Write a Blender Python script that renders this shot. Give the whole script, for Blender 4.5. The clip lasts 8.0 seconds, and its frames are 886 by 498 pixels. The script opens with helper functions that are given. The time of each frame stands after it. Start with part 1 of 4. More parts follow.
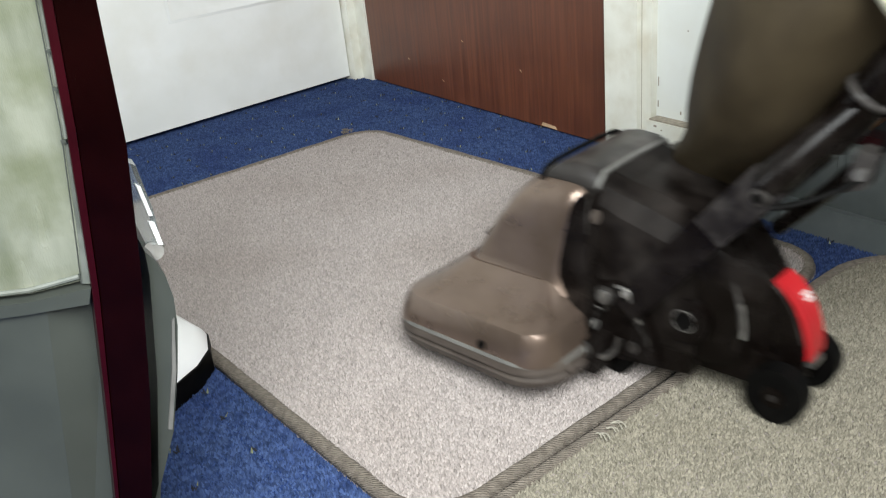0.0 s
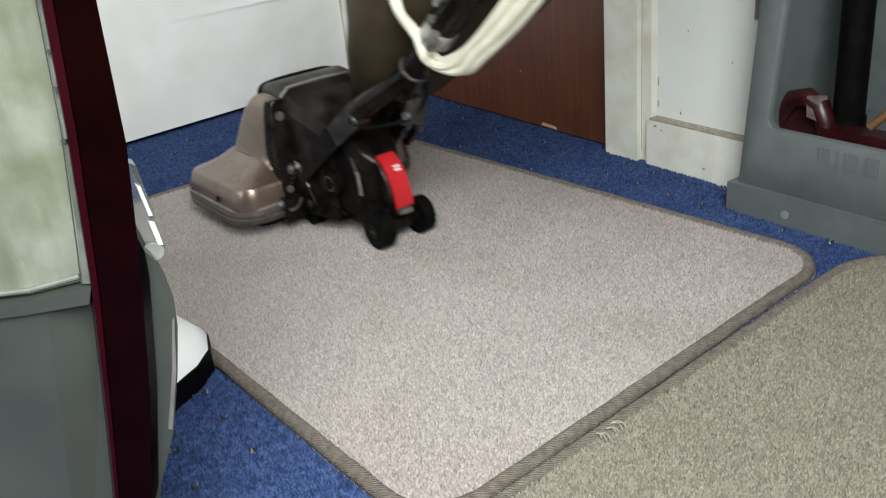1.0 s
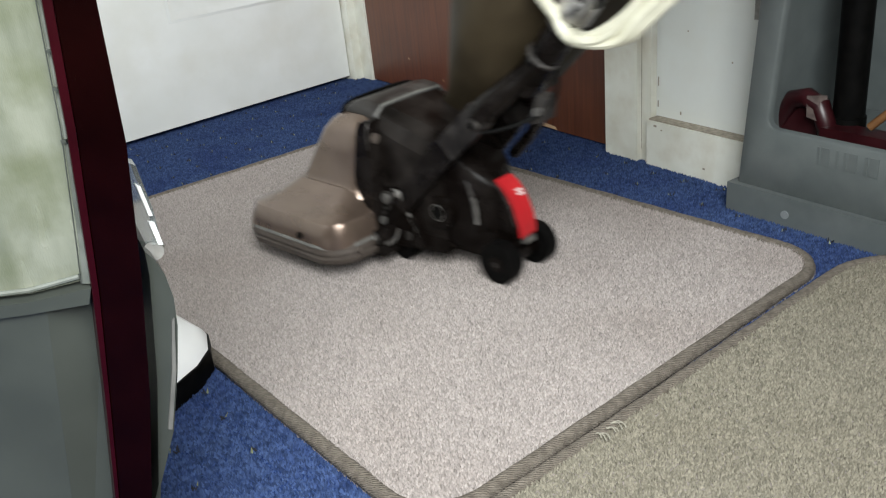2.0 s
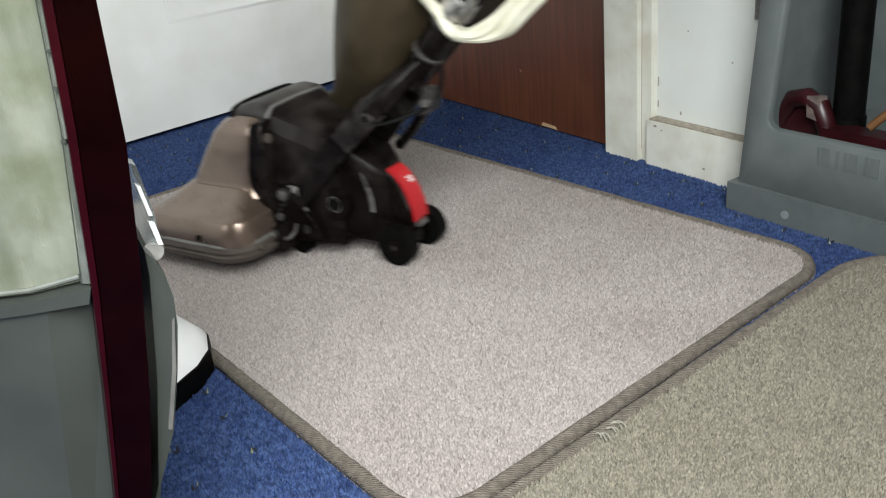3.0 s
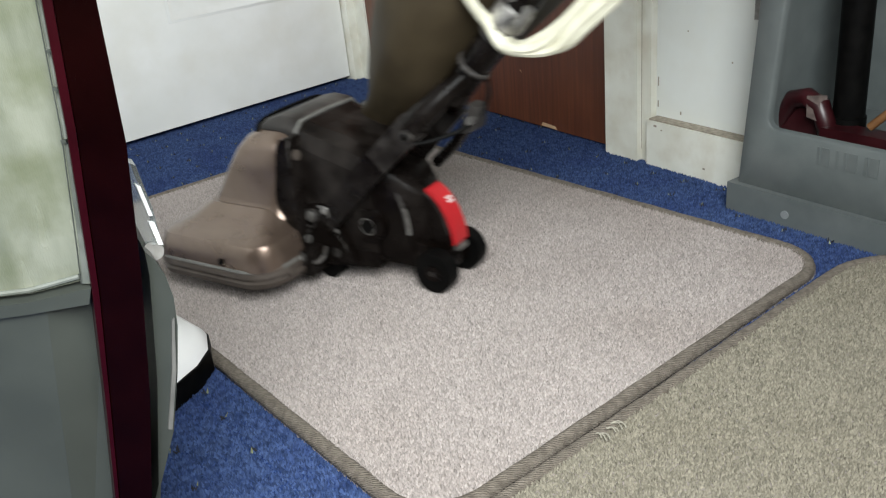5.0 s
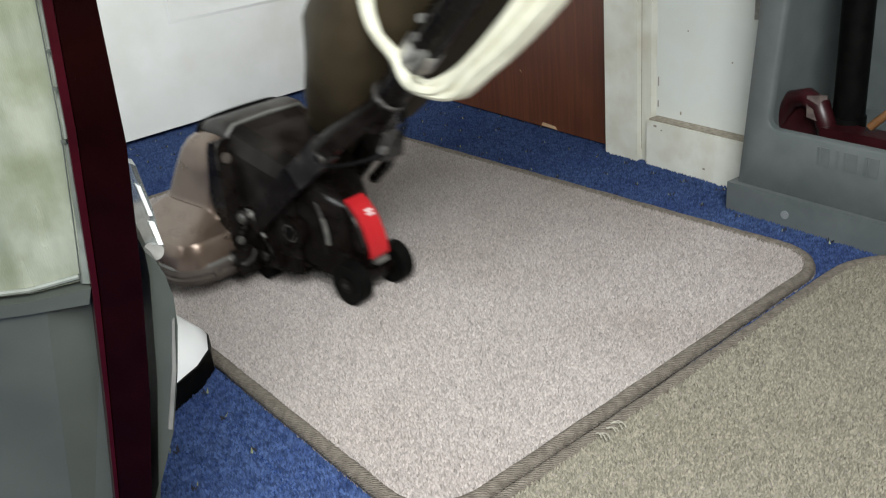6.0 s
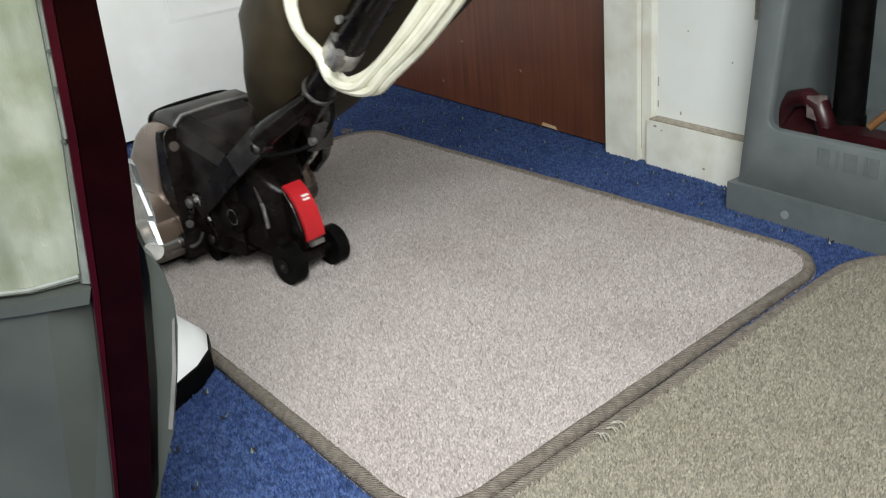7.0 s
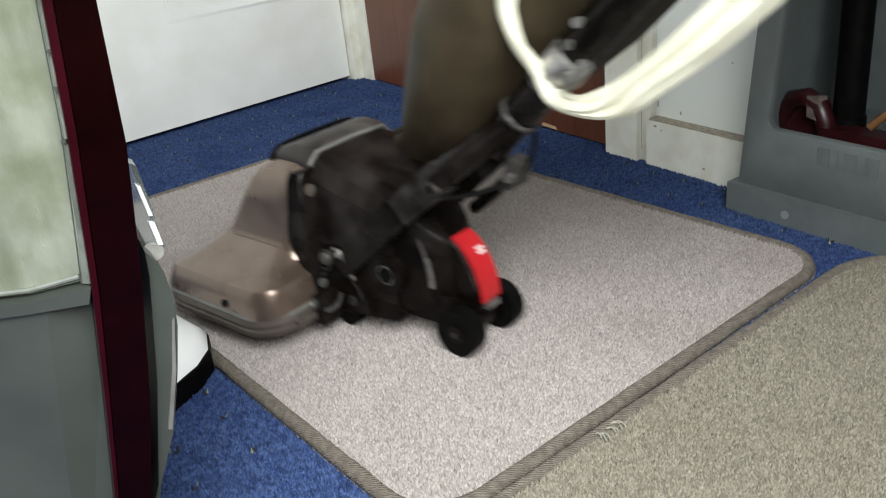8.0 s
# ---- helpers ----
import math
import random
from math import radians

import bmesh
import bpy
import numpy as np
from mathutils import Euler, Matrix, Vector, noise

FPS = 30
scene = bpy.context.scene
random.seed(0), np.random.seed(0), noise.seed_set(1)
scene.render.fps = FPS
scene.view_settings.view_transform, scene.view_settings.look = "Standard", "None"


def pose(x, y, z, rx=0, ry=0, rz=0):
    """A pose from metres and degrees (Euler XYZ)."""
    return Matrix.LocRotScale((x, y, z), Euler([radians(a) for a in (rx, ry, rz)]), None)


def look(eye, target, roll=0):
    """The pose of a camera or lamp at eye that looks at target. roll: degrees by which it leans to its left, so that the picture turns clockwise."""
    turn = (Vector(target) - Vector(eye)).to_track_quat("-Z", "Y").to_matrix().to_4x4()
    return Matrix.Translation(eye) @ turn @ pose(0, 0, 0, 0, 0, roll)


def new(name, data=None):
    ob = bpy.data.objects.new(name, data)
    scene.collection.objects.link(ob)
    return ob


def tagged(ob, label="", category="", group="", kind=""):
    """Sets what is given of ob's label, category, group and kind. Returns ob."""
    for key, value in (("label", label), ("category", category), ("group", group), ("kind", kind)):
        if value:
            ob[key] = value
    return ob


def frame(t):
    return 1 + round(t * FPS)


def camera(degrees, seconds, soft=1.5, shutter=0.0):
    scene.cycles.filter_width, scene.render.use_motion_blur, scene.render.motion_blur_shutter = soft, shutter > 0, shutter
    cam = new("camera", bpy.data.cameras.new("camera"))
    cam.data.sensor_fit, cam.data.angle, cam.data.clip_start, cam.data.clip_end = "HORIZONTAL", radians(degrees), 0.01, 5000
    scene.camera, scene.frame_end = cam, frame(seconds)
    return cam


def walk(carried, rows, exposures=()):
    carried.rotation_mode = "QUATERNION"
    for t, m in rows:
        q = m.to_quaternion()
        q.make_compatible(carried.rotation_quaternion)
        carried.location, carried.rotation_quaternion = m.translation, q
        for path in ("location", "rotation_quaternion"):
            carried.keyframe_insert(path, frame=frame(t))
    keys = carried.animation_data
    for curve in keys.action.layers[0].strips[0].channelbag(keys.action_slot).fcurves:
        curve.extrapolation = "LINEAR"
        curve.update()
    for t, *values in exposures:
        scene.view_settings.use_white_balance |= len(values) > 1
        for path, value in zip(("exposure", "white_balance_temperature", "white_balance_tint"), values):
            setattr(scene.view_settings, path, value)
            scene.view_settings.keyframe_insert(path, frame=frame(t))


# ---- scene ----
# ---- camera ----
EYE = (0.0, 0.0, 0.45)
cam = camera(56.27, 8.0, soft=1.2, shutter=0.55)
AIM = (0.0, math.cos(radians(24.77)), 0.45 - math.sin(radians(24.77)))
walk(cam, [(0, look(EYE, AIM, -6.08)), (8, look(EYE, AIM, -6.08))], exposures=[(0, 0.12), (0.8, 0.02), (1.5, -0.02), (4.0, 0.0), (4.5, 0.06), (5.5, 0.0), (8, 0.03)])

# ---- world and light ----
world = bpy.data.worlds.new("daylight")
scene.world = world
world.use_nodes = True
wn = world.node_tree.nodes
sky = wn.new("ShaderNodeTexSky")
sky.sky_type, sky.sun_disc, sky.sun_elevation, sky.sun_rotation = "NISHITA", False, radians(40), radians(230)
world.node_tree.links.new(sky.outputs["Color"], wn["Background"].inputs["Color"])
wn["Background"].inputs["Strength"].default_value = 0.12

# plan: two walls meet at the far corner, the room is closed behind the camera
DOOR_DIR, CLOSET_DIR = radians(42.5), radians(-58.4)
C0 = Vector((-0.150, 2.020, 0))
DW = Vector((-math.cos(DOOR_DIR), -math.sin(DOOR_DIR), 0))
CW = Vector((math.cos(CLOSET_DIR), math.sin(CLOSET_DIR), 0))
ROOM = 1.97
C1 = C0 + DW * 3.4
C3 = C0 + CW * ROOM
C2 = C1 + CW * ROOM
CEIL = 2.35


# unseen area lamps added to light the room; their openings are assumed
def added_lamp(name, centre, towards, sx, sy, power, colour):
    lamp = bpy.data.lights.new(name, "AREA")
    lamp.shape, lamp.size, lamp.size_y, lamp.energy, lamp.color = "RECTANGLE", sx, sy, power, colour
    ob = new(name, lamp)
    ob.matrix_world = look(centre, towards)
    return ob


# added lamp far to the left behind the camera, assumed daylight
LEFT_LAMP_AT = C1 + (C2 - C1) * 0.42
added_lamp("added_daylight_left", (LEFT_LAMP_AT.x, LEFT_LAMP_AT.y, 1.45), (0.0, 1.0, 0.3), 1.3, 1.1, 22, (0.93, 0.985, 0.985))
# added lamp close behind the camera, placed for the brightness falloff
REAR_LAMP_AT = C2 + (C3 - C2) * 0.67
added_lamp("added_daylight_rear", (REAR_LAMP_AT.x, REAR_LAMP_AT.y, 1.08), (REAR_LAMP_AT.x - 0.40, REAR_LAMP_AT.y + 0.70, 0.56), 1.0, 0.9, 59, (0.94, 0.985, 0.985))


# ---- materials ----
def material(name, a, b=None, rough=0.5, metal=0.0, scale=60.0, bump=0.0, bump_scale=None, stretch=(1, 1, 1), coat=0.0,
             rough_var=0.0, stain=None, stain_scale=6.0, stain_amount=0.4, island=0.0, transmission=0.0, alpha=1.0, spec=0.5):
    m = bpy.data.materials.new(name)
    m.use_nodes = True
    n, l = m.node_tree.nodes, m.node_tree.links
    bs = n["Principled BSDF"]
    b = b or a
    tc, mp = n.new("ShaderNodeTexCoord"), n.new("ShaderNodeMapping")
    mp.inputs["Scale"].default_value = stretch
    l.new(tc.outputs["Object"], mp.inputs["Vector"])
    nz = n.new("ShaderNodeTexNoise")
    nz.inputs["Scale"].default_value, nz.inputs["Detail"].default_value = scale, 6
    l.new(mp.outputs["Vector"], nz.inputs["Vector"])
    ramp = n.new("ShaderNodeValToRGB")
    ramp.color_ramp.elements[0].position, ramp.color_ramp.elements[1].position = 0.32, 0.68
    ramp.color_ramp.elements[0].color, ramp.color_ramp.elements[1].color = (*a, 1), (*b, 1)
    l.new(nz.outputs["Fac"], ramp.inputs["Fac"])
    col = ramp.outputs["Color"]
    if stain:
        n2 = n.new("ShaderNodeTexNoise")
        n2.inputs["Scale"].default_value, n2.inputs["Detail"].default_value = stain_scale, 5
        l.new(tc.outputs["Object"], n2.inputs["Vector"])
        r2 = n.new("ShaderNodeValToRGB")
        r2.color_ramp.elements[0].position, r2.color_ramp.elements[1].position = 0.45, 0.72
        r2.color_ramp.elements[0].color, r2.color_ramp.elements[1].color = (0, 0, 0, 1), (stain_amount,) * 3 + (1,)
        l.new(n2.outputs["Fac"], r2.inputs["Fac"])
        mx = n.new("ShaderNodeMixRGB")
        l.new(r2.outputs["Color"], mx.inputs["Fac"])
        l.new(col, mx.inputs["Color1"])
        mx.inputs["Color2"].default_value = (*stain, 1)
        col = mx.outputs["Color"]
    if island:
        g = n.new("ShaderNodeNewGeometry")
        hs = n.new("ShaderNodeHueSaturation")
        mr = n.new("ShaderNodeMapRange")
        mr.inputs["To Min"].default_value, mr.inputs["To Max"].default_value = 1 - island, 1 + island
        l.new(g.outputs["Random Per Island"], mr.inputs["Value"])
        l.new(mr.outputs["Result"], hs.inputs["Value"])
        l.new(col, hs.inputs["Color"])
        col = hs.outputs["Color"]
    l.new(col, bs.inputs["Base Color"])
    bs.inputs["Metallic"].default_value = metal
    bs.inputs["Roughness"].default_value = rough
    if rough_var:
        mr = n.new("ShaderNodeMapRange")
        mr.inputs["To Min"].default_value, mr.inputs["To Max"].default_value = max(rough - rough_var, 0.03), min(rough + rough_var, 1)
        l.new(nz.outputs["Fac"], mr.inputs["Value"])
        l.new(mr.outputs["Result"], bs.inputs["Roughness"])
    bs.inputs["Coat Weight"].default_value = coat
    bs.inputs["Specular IOR Level"].default_value = spec
    bs.inputs["Transmission Weight"].default_value = transmission
    bs.inputs["Alpha"].default_value = alpha
    if bump:
        n3 = n.new("ShaderNodeTexNoise")
        n3.inputs["Scale"].default_value, n3.inputs["Detail"].default_value = bump_scale or scale, 4
        l.new(mp.outputs["Vector"], n3.inputs["Vector"])
        bp = n.new("ShaderNodeBump")
        bp.inputs["Strength"].default_value, bp.inputs["Distance"].default_value = bump, 0.002
        l.new(n3.outputs["Fac"], bp.inputs["Height"])
        l.new(bp.outputs["Normal"], bs.inputs["Normal"])
    return m


PAINT = material("white_gloss_paint", (0.74, 0.75, 0.72), (0.80, 0.81, 0.79), 0.42, scale=9, bump=0.12, bump_scale=45, stain=(0.55, 0.52, 0.42), stain_scale=11, stain_amount=0.22)
OLD_PAINT = material("cream_worn_paint", (0.64, 0.63, 0.55), (0.74, 0.74, 0.67), 0.45, scale=14, bump=0.25, bump_scale=60, stain=(0.45, 0.38, 0.26), stain_scale=24, stain_amount=0.35)
WALL = material("white_wall_paint", (0.68, 0.70, 0.67), (0.74, 0.76, 0.73), 0.55, scale=8, bump=0.15, bump_scale=70, stain=(0.5, 0.47, 0.38), stain_scale=16, stain_amount=0.2)
# the ceiling is out of view; greyed to cut bounced light
CEILING = material("unseen_ceiling_tone", (0.55, 0.55, 0.52), (0.62, 0.62, 0.6), 0.8, scale=20)
# tan for the unseen walls, chosen to cut bounced light
BOUNCE_TAN = material("unseen_wall_tan", (0.26, 0.22, 0.17), (0.34, 0.29, 0.23), 0.8, scale=30, stain=(0.24, 0.2, 0.16))
DUST = material("grey_dust", (0.22, 0.19, 0.15), (0.36, 0.32, 0.26), 0.95, scale=160, bump=0.6)
WOOD = material("mahogany_veneer", (0.078, 0.0235, 0.0105), (0.132, 0.042, 0.0185), 0.36, scale=22, stretch=(6, 6, 0.22), rough_var=0.08, bump=0.06, bump_scale=80, stain=(0.035, 0.010, 0.006), stain_scale=9, stain_amount=0.35)
CHIP = material("bare_wood", (0.42, 0.27, 0.16), (0.5, 0.34, 0.2), 0.8, scale=90)
BLUE = material("blue_carpet_backing", (0.010, 0.022, 0.085), (0.022, 0.050, 0.17), 0.98, scale=240, bump=0.8, spec=0.10)
BLUE_TUFT = material("blue_carpet_pile", (0.025, 0.045, 0.122), (0.058, 0.092, 0.200), 0.95, scale=130, stain=(0.018, 0.03, 0.11), stain_scale=9, stain_amount=0.5, island=0.4, spec=0.10)
FLECK = material("yellow_green_fleck", (0.15, 0.17, 0.08), (0.30, 0.32, 0.20), 0.9, scale=300, island=0.4)
FLECK_DARK = material("black_fleck", (0.006, 0.008, 0.012), (0.02, 0.02, 0.03), 0.95, scale=300)
RUG = material("taupe_rug_backing", (0.26, 0.225, 0.205), (0.34, 0.30, 0.275), 0.98, scale=300)
RUG_TUFT = material("taupe_rug_pile", (0.330, 0.292, 0.274), (0.410, 0.367, 0.348), 0.95, scale=420, stain=(0.275, 0.235, 0.212), stain_scale=5, stain_amount=0.55, island=0.20, spec=0.10)
MAT_TUFT = material("olive_beige_rug_pile", (0.200, 0.182, 0.142), (0.258, 0.236, 0.188), 0.92, scale=420, stain=(0.19, 0.17, 0.128), stain_scale=6, stain_amount=0.5, island=0.28, spec=0.10)
BINDING = material("taupe_wrapped_binding", (0.120, 0.100, 0.080), (0.200, 0.170, 0.140), 0.85, scale=160, bump=0.9, bump_scale=420)


def whipped(m, pitch, depth):
    """Slanted wraps of yarn over an edge."""
    n, l = m.node_tree.nodes, m.node_tree.links
    bs = n["Principled BSDF"]
    tc, wv, bp, mx = n.new("ShaderNodeTexCoord"), n.new("ShaderNodeTexWave"), n.new("ShaderNodeBump"), n.new("ShaderNodeMixRGB")
    wv.bands_direction = "DIAGONAL"
    wv.inputs["Scale"].default_value = 2 * math.pi / (10 * pitch)
    wv.inputs["Distortion"].default_value, wv.inputs["Detail"].default_value, wv.inputs["Detail Scale"].default_value = 7.0, 4, 0.9
    l.new(tc.outputs["Object"], wv.inputs["Vector"])
    bp.inputs["Distance"].default_value, bp.inputs["Strength"].default_value = depth, 0.9
    l.new(wv.outputs["Fac"], bp.inputs["Height"])
    l.new(bp.outputs["Normal"], bs.inputs["Normal"])
    col = bs.inputs["Base Color"].links[0].from_socket
    mx.blend_type = "MULTIPLY"
    mr = n.new("ShaderNodeMapRange")
    mr.inputs["To Min"].default_value, mr.inputs["To Max"].default_value = 0.82, 1.16
    l.new(wv.outputs["Fac"], mr.inputs["Value"])
    mx.inputs["Fac"].default_value = 1.0
    l.new(col, mx.inputs["Color1"])
    l.new(mr.outputs["Result"], mx.inputs["Color2"])
    l.new(mx.outputs["Color"], bs.inputs["Base Color"])


whipped(BINDING, 0.0034, 0.0010)
TAUPE = material("taupe_metallic_paint", (0.150, 0.108, 0.083), (0.182, 0.133, 0.104), 0.29, metal=0.72, scale=40, rough_var=0.09, coat=0.25, stain=(0.19, 0.14, 0.12), stain_scale=26, stain_amount=0.45)
BLACK = material("black_enamel", (0.0022, 0.0014, 0.0011), (0.0045, 0.0032, 0.0027), 0.27, scale=40, rough_var=0.12, stain=(0.040, 0.034, 0.031), stain_scale=24, stain_amount=0.24, spec=0.14)
ENAMEL_DUST = material("dusty_black_enamel", (0.0035, 0.0026, 0.0022), (0.009, 0.007, 0.006), 0.36, scale=50, rough_var=0.14, stain=(0.060, 0.052, 0.047), stain_scale=20, stain_amount=0.32, spec=0.12)
FORK = material("rubbed_black_fork_paint", (0.005, 0.0038, 0.0034), (0.016, 0.0135, 0.0125), 0.34, scale=42, rough_var=0.12, stain=(0.06, 0.054, 0.05), stain_scale=55, stain_amount=0.4, spec=0.25)
DARK_GREY = material("dusty_black_plastic", (0.014, 0.012, 0.011), (0.028, 0.025, 0.023), 0.42, scale=60, rough_var=0.12, stain=(0.11, 0.10, 0.092), stain_scale=28, stain_amount=0.45, spec=0.30)
BUMPER = material("brown_rubber", (0.045, 0.034, 0.028), (0.075, 0.060, 0.050), 0.55, scale=60, rough_var=0.1)
RUBBER = material("black_rubber", (0.0015, 0.0015, 0.0015), (0.004, 0.0037, 0.0035), 0.50, scale=90, rough_var=0.1, spec=0.06)
METAL = material("dull_steel", (0.17, 0.16, 0.15), (0.34, 0.33, 0.31), 0.48, metal=0.8, scale=80, rough_var=0.15)
WORN = material("worn_black_metal", (0.012, 0.010, 0.009), (0.10, 0.092, 0.085), 0.36, metal=0.6, scale=48, rough_var=0.12)
SLEEVE = material("scuffed_bright_metal", (0.05, 0.048, 0.045), (0.55, 0.53, 0.5), 0.4, metal=0.7, scale=70, rough_var=0.12)
RED = material("red_plastic", (0.36, 0.010, 0.014), (0.44, 0.016, 0.020), 0.36, scale=20)
WHITE_INK = material("white_ink", (0.7, 0.62, 0.6), rough=0.5)
BAG = material("brown_vinyl_bag", (0.026, 0.0185, 0.0095), (0.042, 0.031, 0.0165), 0.60, scale=25, bump=0.3, bump_scale=30, rough_var=0.1, spec=0.25)
FRAY = material("pale_thread", (0.24, 0.22, 0.18), (0.36, 0.34, 0.28), 0.9, scale=200)
HEM = material("striped_cord", (0.10, 0.095, 0.08), (0.62, 0.6, 0.54), 0.7, scale=200)
CORD = material("cream_rubber_cable", (0.56, 0.54, 0.42), (0.66, 0.64, 0.52), 0.5, scale=50)
CABINET = material("grey_moulded_plastic", (0.084, 0.097, 0.097), (0.102, 0.116, 0.115), 0.5, scale=35, bump=0.08, bump_scale=400, stain=(0.165, 0.175, 0.173), stain_scale=14, stain_amount=0.3)
CABINET_LOGO = material("pale_grey_plastic", (0.20, 0.215, 0.22), (0.23, 0.245, 0.25), 0.55, scale=60)
MAROON = material("maroon_plastic", (0.018, 0.0024, 0.0036), (0.032, 0.0045, 0.0065), 0.35, scale=40, rough_var=0.1)
MAROON_TRIM = material("maroon_gloss_trim", (0.012, 0.0006, 0.0016), (0.019, 0.001, 0.0026), 0.3, scale=30, spec=0.14)
NIGHT = material("blackish_maroon_gloss", (0.0024, 0.0003, 0.0003), (0.0046, 0.0006, 0.0006), 0.20, scale=30, spec=0.08)
BODY_GREY = material("dark_grey_plastic", (0.034, 0.038, 0.033), (0.046, 0.051, 0.044), 0.40, scale=18, rough_var=0.06, stain=(0.042, 0.045, 0.038), stain_scale=16, stain_amount=0.3, spec=0.40)
DUSTY_BIN = material("dust_filmed_clear_plastic", (0.112, 0.121, 0.090), (0.215, 0.224, 0.178), 0.25, scale=16, stretch=(2.6, 2.6, 0.55), coat=0.4, rough_var=0.1, bump=0.15, bump_scale=500, stain=(0.085, 0.095, 0.050), stain_scale=26, stain_amount=0.8)
CLEAR_EDGE = material("clear_plastic_rim", (0.085, 0.092, 0.078), (0.15, 0.16, 0.14), 0.22, scale=45, coat=0.3, stain=(0.06, 0.064, 0.05), stain_scale=60, stain_amount=0.6)
CLEAR = material("clear_plastic", (0.8, 0.85, 0.85), rough=0.06, transmission=0.9)
GREY_STRIP = material("pale_grey_strip", (0.10, 0.098, 0.09), (0.15, 0.146, 0.136), 0.5, scale=40)
WHITE_PLASTIC = material("white_plastic", (0.86, 0.86, 0.86), (0.9, 0.9, 0.9), 0.35, scale=12)
TOOL_CAP = material("dusty_cap", (0.07, 0.05, 0.045), (0.13, 0.10, 0.09), 0.7, scale=120)
AMBER = material("amber_wood", (0.12, 0.05, 0.016), (0.17, 0.078, 0.028), 0.5, scale=60)


# ---- building helpers ----
def finish(ob, material_):
    ob.data.materials.append(material_)
    return ob


def part(name, bm, material_, parent=None, label="", angle=40, at=None):
    """One mesh object out of a bmesh, under a thing or a part."""
    me = bpy.data.meshes.new(name)
    bmesh.ops.recalc_face_normals(bm, faces=bm.faces[:])
    for e in bm.edges:
        if len(e.link_faces) == 2 and e.calc_face_angle(0) > radians(angle):
            e.smooth = False
    bm.to_mesh(me)
    bm.free()
    ob = finish(new(name, me), material_)
    if parent is not None:
        ob.parent = parent
    if at is not None:
        ob.location = at
    if label:
        ob["label"] = label
    return ob


def bevelled(bm, width, segments=2, angle=25, flat=False):
    for f in bm.faces:
        f.smooth = not flat
    if width > 0:
        edges = [e for e in bm.edges if len(e.link_faces) == 2 and e.calc_face_angle(0) > radians(angle)]
        for f in bmesh.ops.bevel(bm, geom=edges, offset=width, segments=segments, profile=0.6, affect="EDGES", clamp_overlap=True)["faces"]:
            f.smooth = True
    return bm


def hexa(corners, bevel=0.0, segments=2):
    """A block from its 8 corners: 4 below, 4 above, each going round."""
    bm = bmesh.new()
    v = [bm.verts.new(c) for c in corners]
    for f in ((3, 2, 1, 0), (4, 5, 6, 7), (0, 1, 5, 4), (1, 2, 6, 5), (2, 3, 7, 6), (3, 0, 4, 7)):
        bm.faces.new([v[i] for i in f])
    return bevelled(bm, bevel, segments, flat=True)


def block(x0, x1, y0, y1, z0, z1, bevel=0.0, segments=2):
    return hexa([(x0, y0, z0), (x1, y0, z0), (x1, y1, z0), (x0, y1, z0), (x0, y0, z1), (x1, y0, z1), (x1, y1, z1), (x0, y1, z1)], bevel, segments)


def along(o, way, s0, s1, d0, d1, z0, z1, bevel=0.0):
    """A block along a wall: s along it, d out from it into the room."""
    nrm = Vector((way.y, -way.x, 0))
    if nrm.dot(Vector((0, 1, 0)) - o) < 0:
        nrm = -nrm
    p = lambda s, d, z: o + way * s + nrm * d + Vector((0, 0, z))
    return hexa([p(s0, d0, z0), p(s1, d0, z0), p(s1, d1, z0), p(s0, d1, z0), p(s0, d0, z1), p(s1, d0, z1), p(s1, d1, z1), p(s0, d1, z1)], bevel)


def loft(rings, closed=True, caps=True, bevel=0.0):
    """A skin over rings of points."""
    bm = bmesh.new()
    rows = [[bm.verts.new(p) for p in ring] for ring in rings]
    for a, b in zip(rows, rows[1:]):
        for i in range(len(a) if closed else len(a) - 1):
            j = (i + 1) % len(a)
            bm.faces.new((a[i], a[j], b[j], b[i]))
    for f in bm.faces:
        f.smooth = True
    if caps:
        bm.faces.new(rows[0][::-1])
        bm.faces.new(rows[-1])
    return bm


def rounded(hx, hy, r, n=6):
    """The corners of a rounded rectangle, going round."""
    r = min(r, hx, hy)
    pts = []
    for k, (sx, sy) in enumerate(((1, 1), (-1, 1), (-1, -1), (1, -1))):
        for i in range(n):
            a = radians(90 * k + 90 * i / (n - 1))
            pts.append((sx * (hx - r) + r * math.cos(a), sy * (hy - r) + r * math.sin(a)))
    return pts


def stack(levels, n=6):
    """Rounded rectangles one above another: (z, x centre, half x, half y, corner radius)."""
    return loft([[(cx + x, y, z) for x, y in rounded(hx, hy, r, n)] for z, cx, hx, hy, r in levels])


def row_x(levels, n=6):
    """Rounded rectangles one behind another along x: (x, half y, z low, z high, corner radius)."""
    return loft([[(x, y, (z0 + z1) / 2 + z) for y, z in rounded(hy, (z1 - z0) / 2, r, n)] for x, hy, z0, z1, r in levels])


def prism(outline, lo, hi, axis="y", bevel=0.0, segments=2, skew=0.0, flat=True, crease=None):
    """An outline pushed out along an axis: (x, z) along y, or (x, y) along z."""
    put = (lambda a, b, c: (a, c, b)) if axis == "y" else (lambda a, b, c: (a, b, c))
    near = lambda a: lo + (crease[1] * max(0.0, a - crease[0]) if crease else 0.0)
    return bevelled(loft([[put(a, b, near(a)) for a, b in outline], [put(a - skew * (hi - lo), b, hi) for a, b in outline]]), bevel, segments, flat=flat)


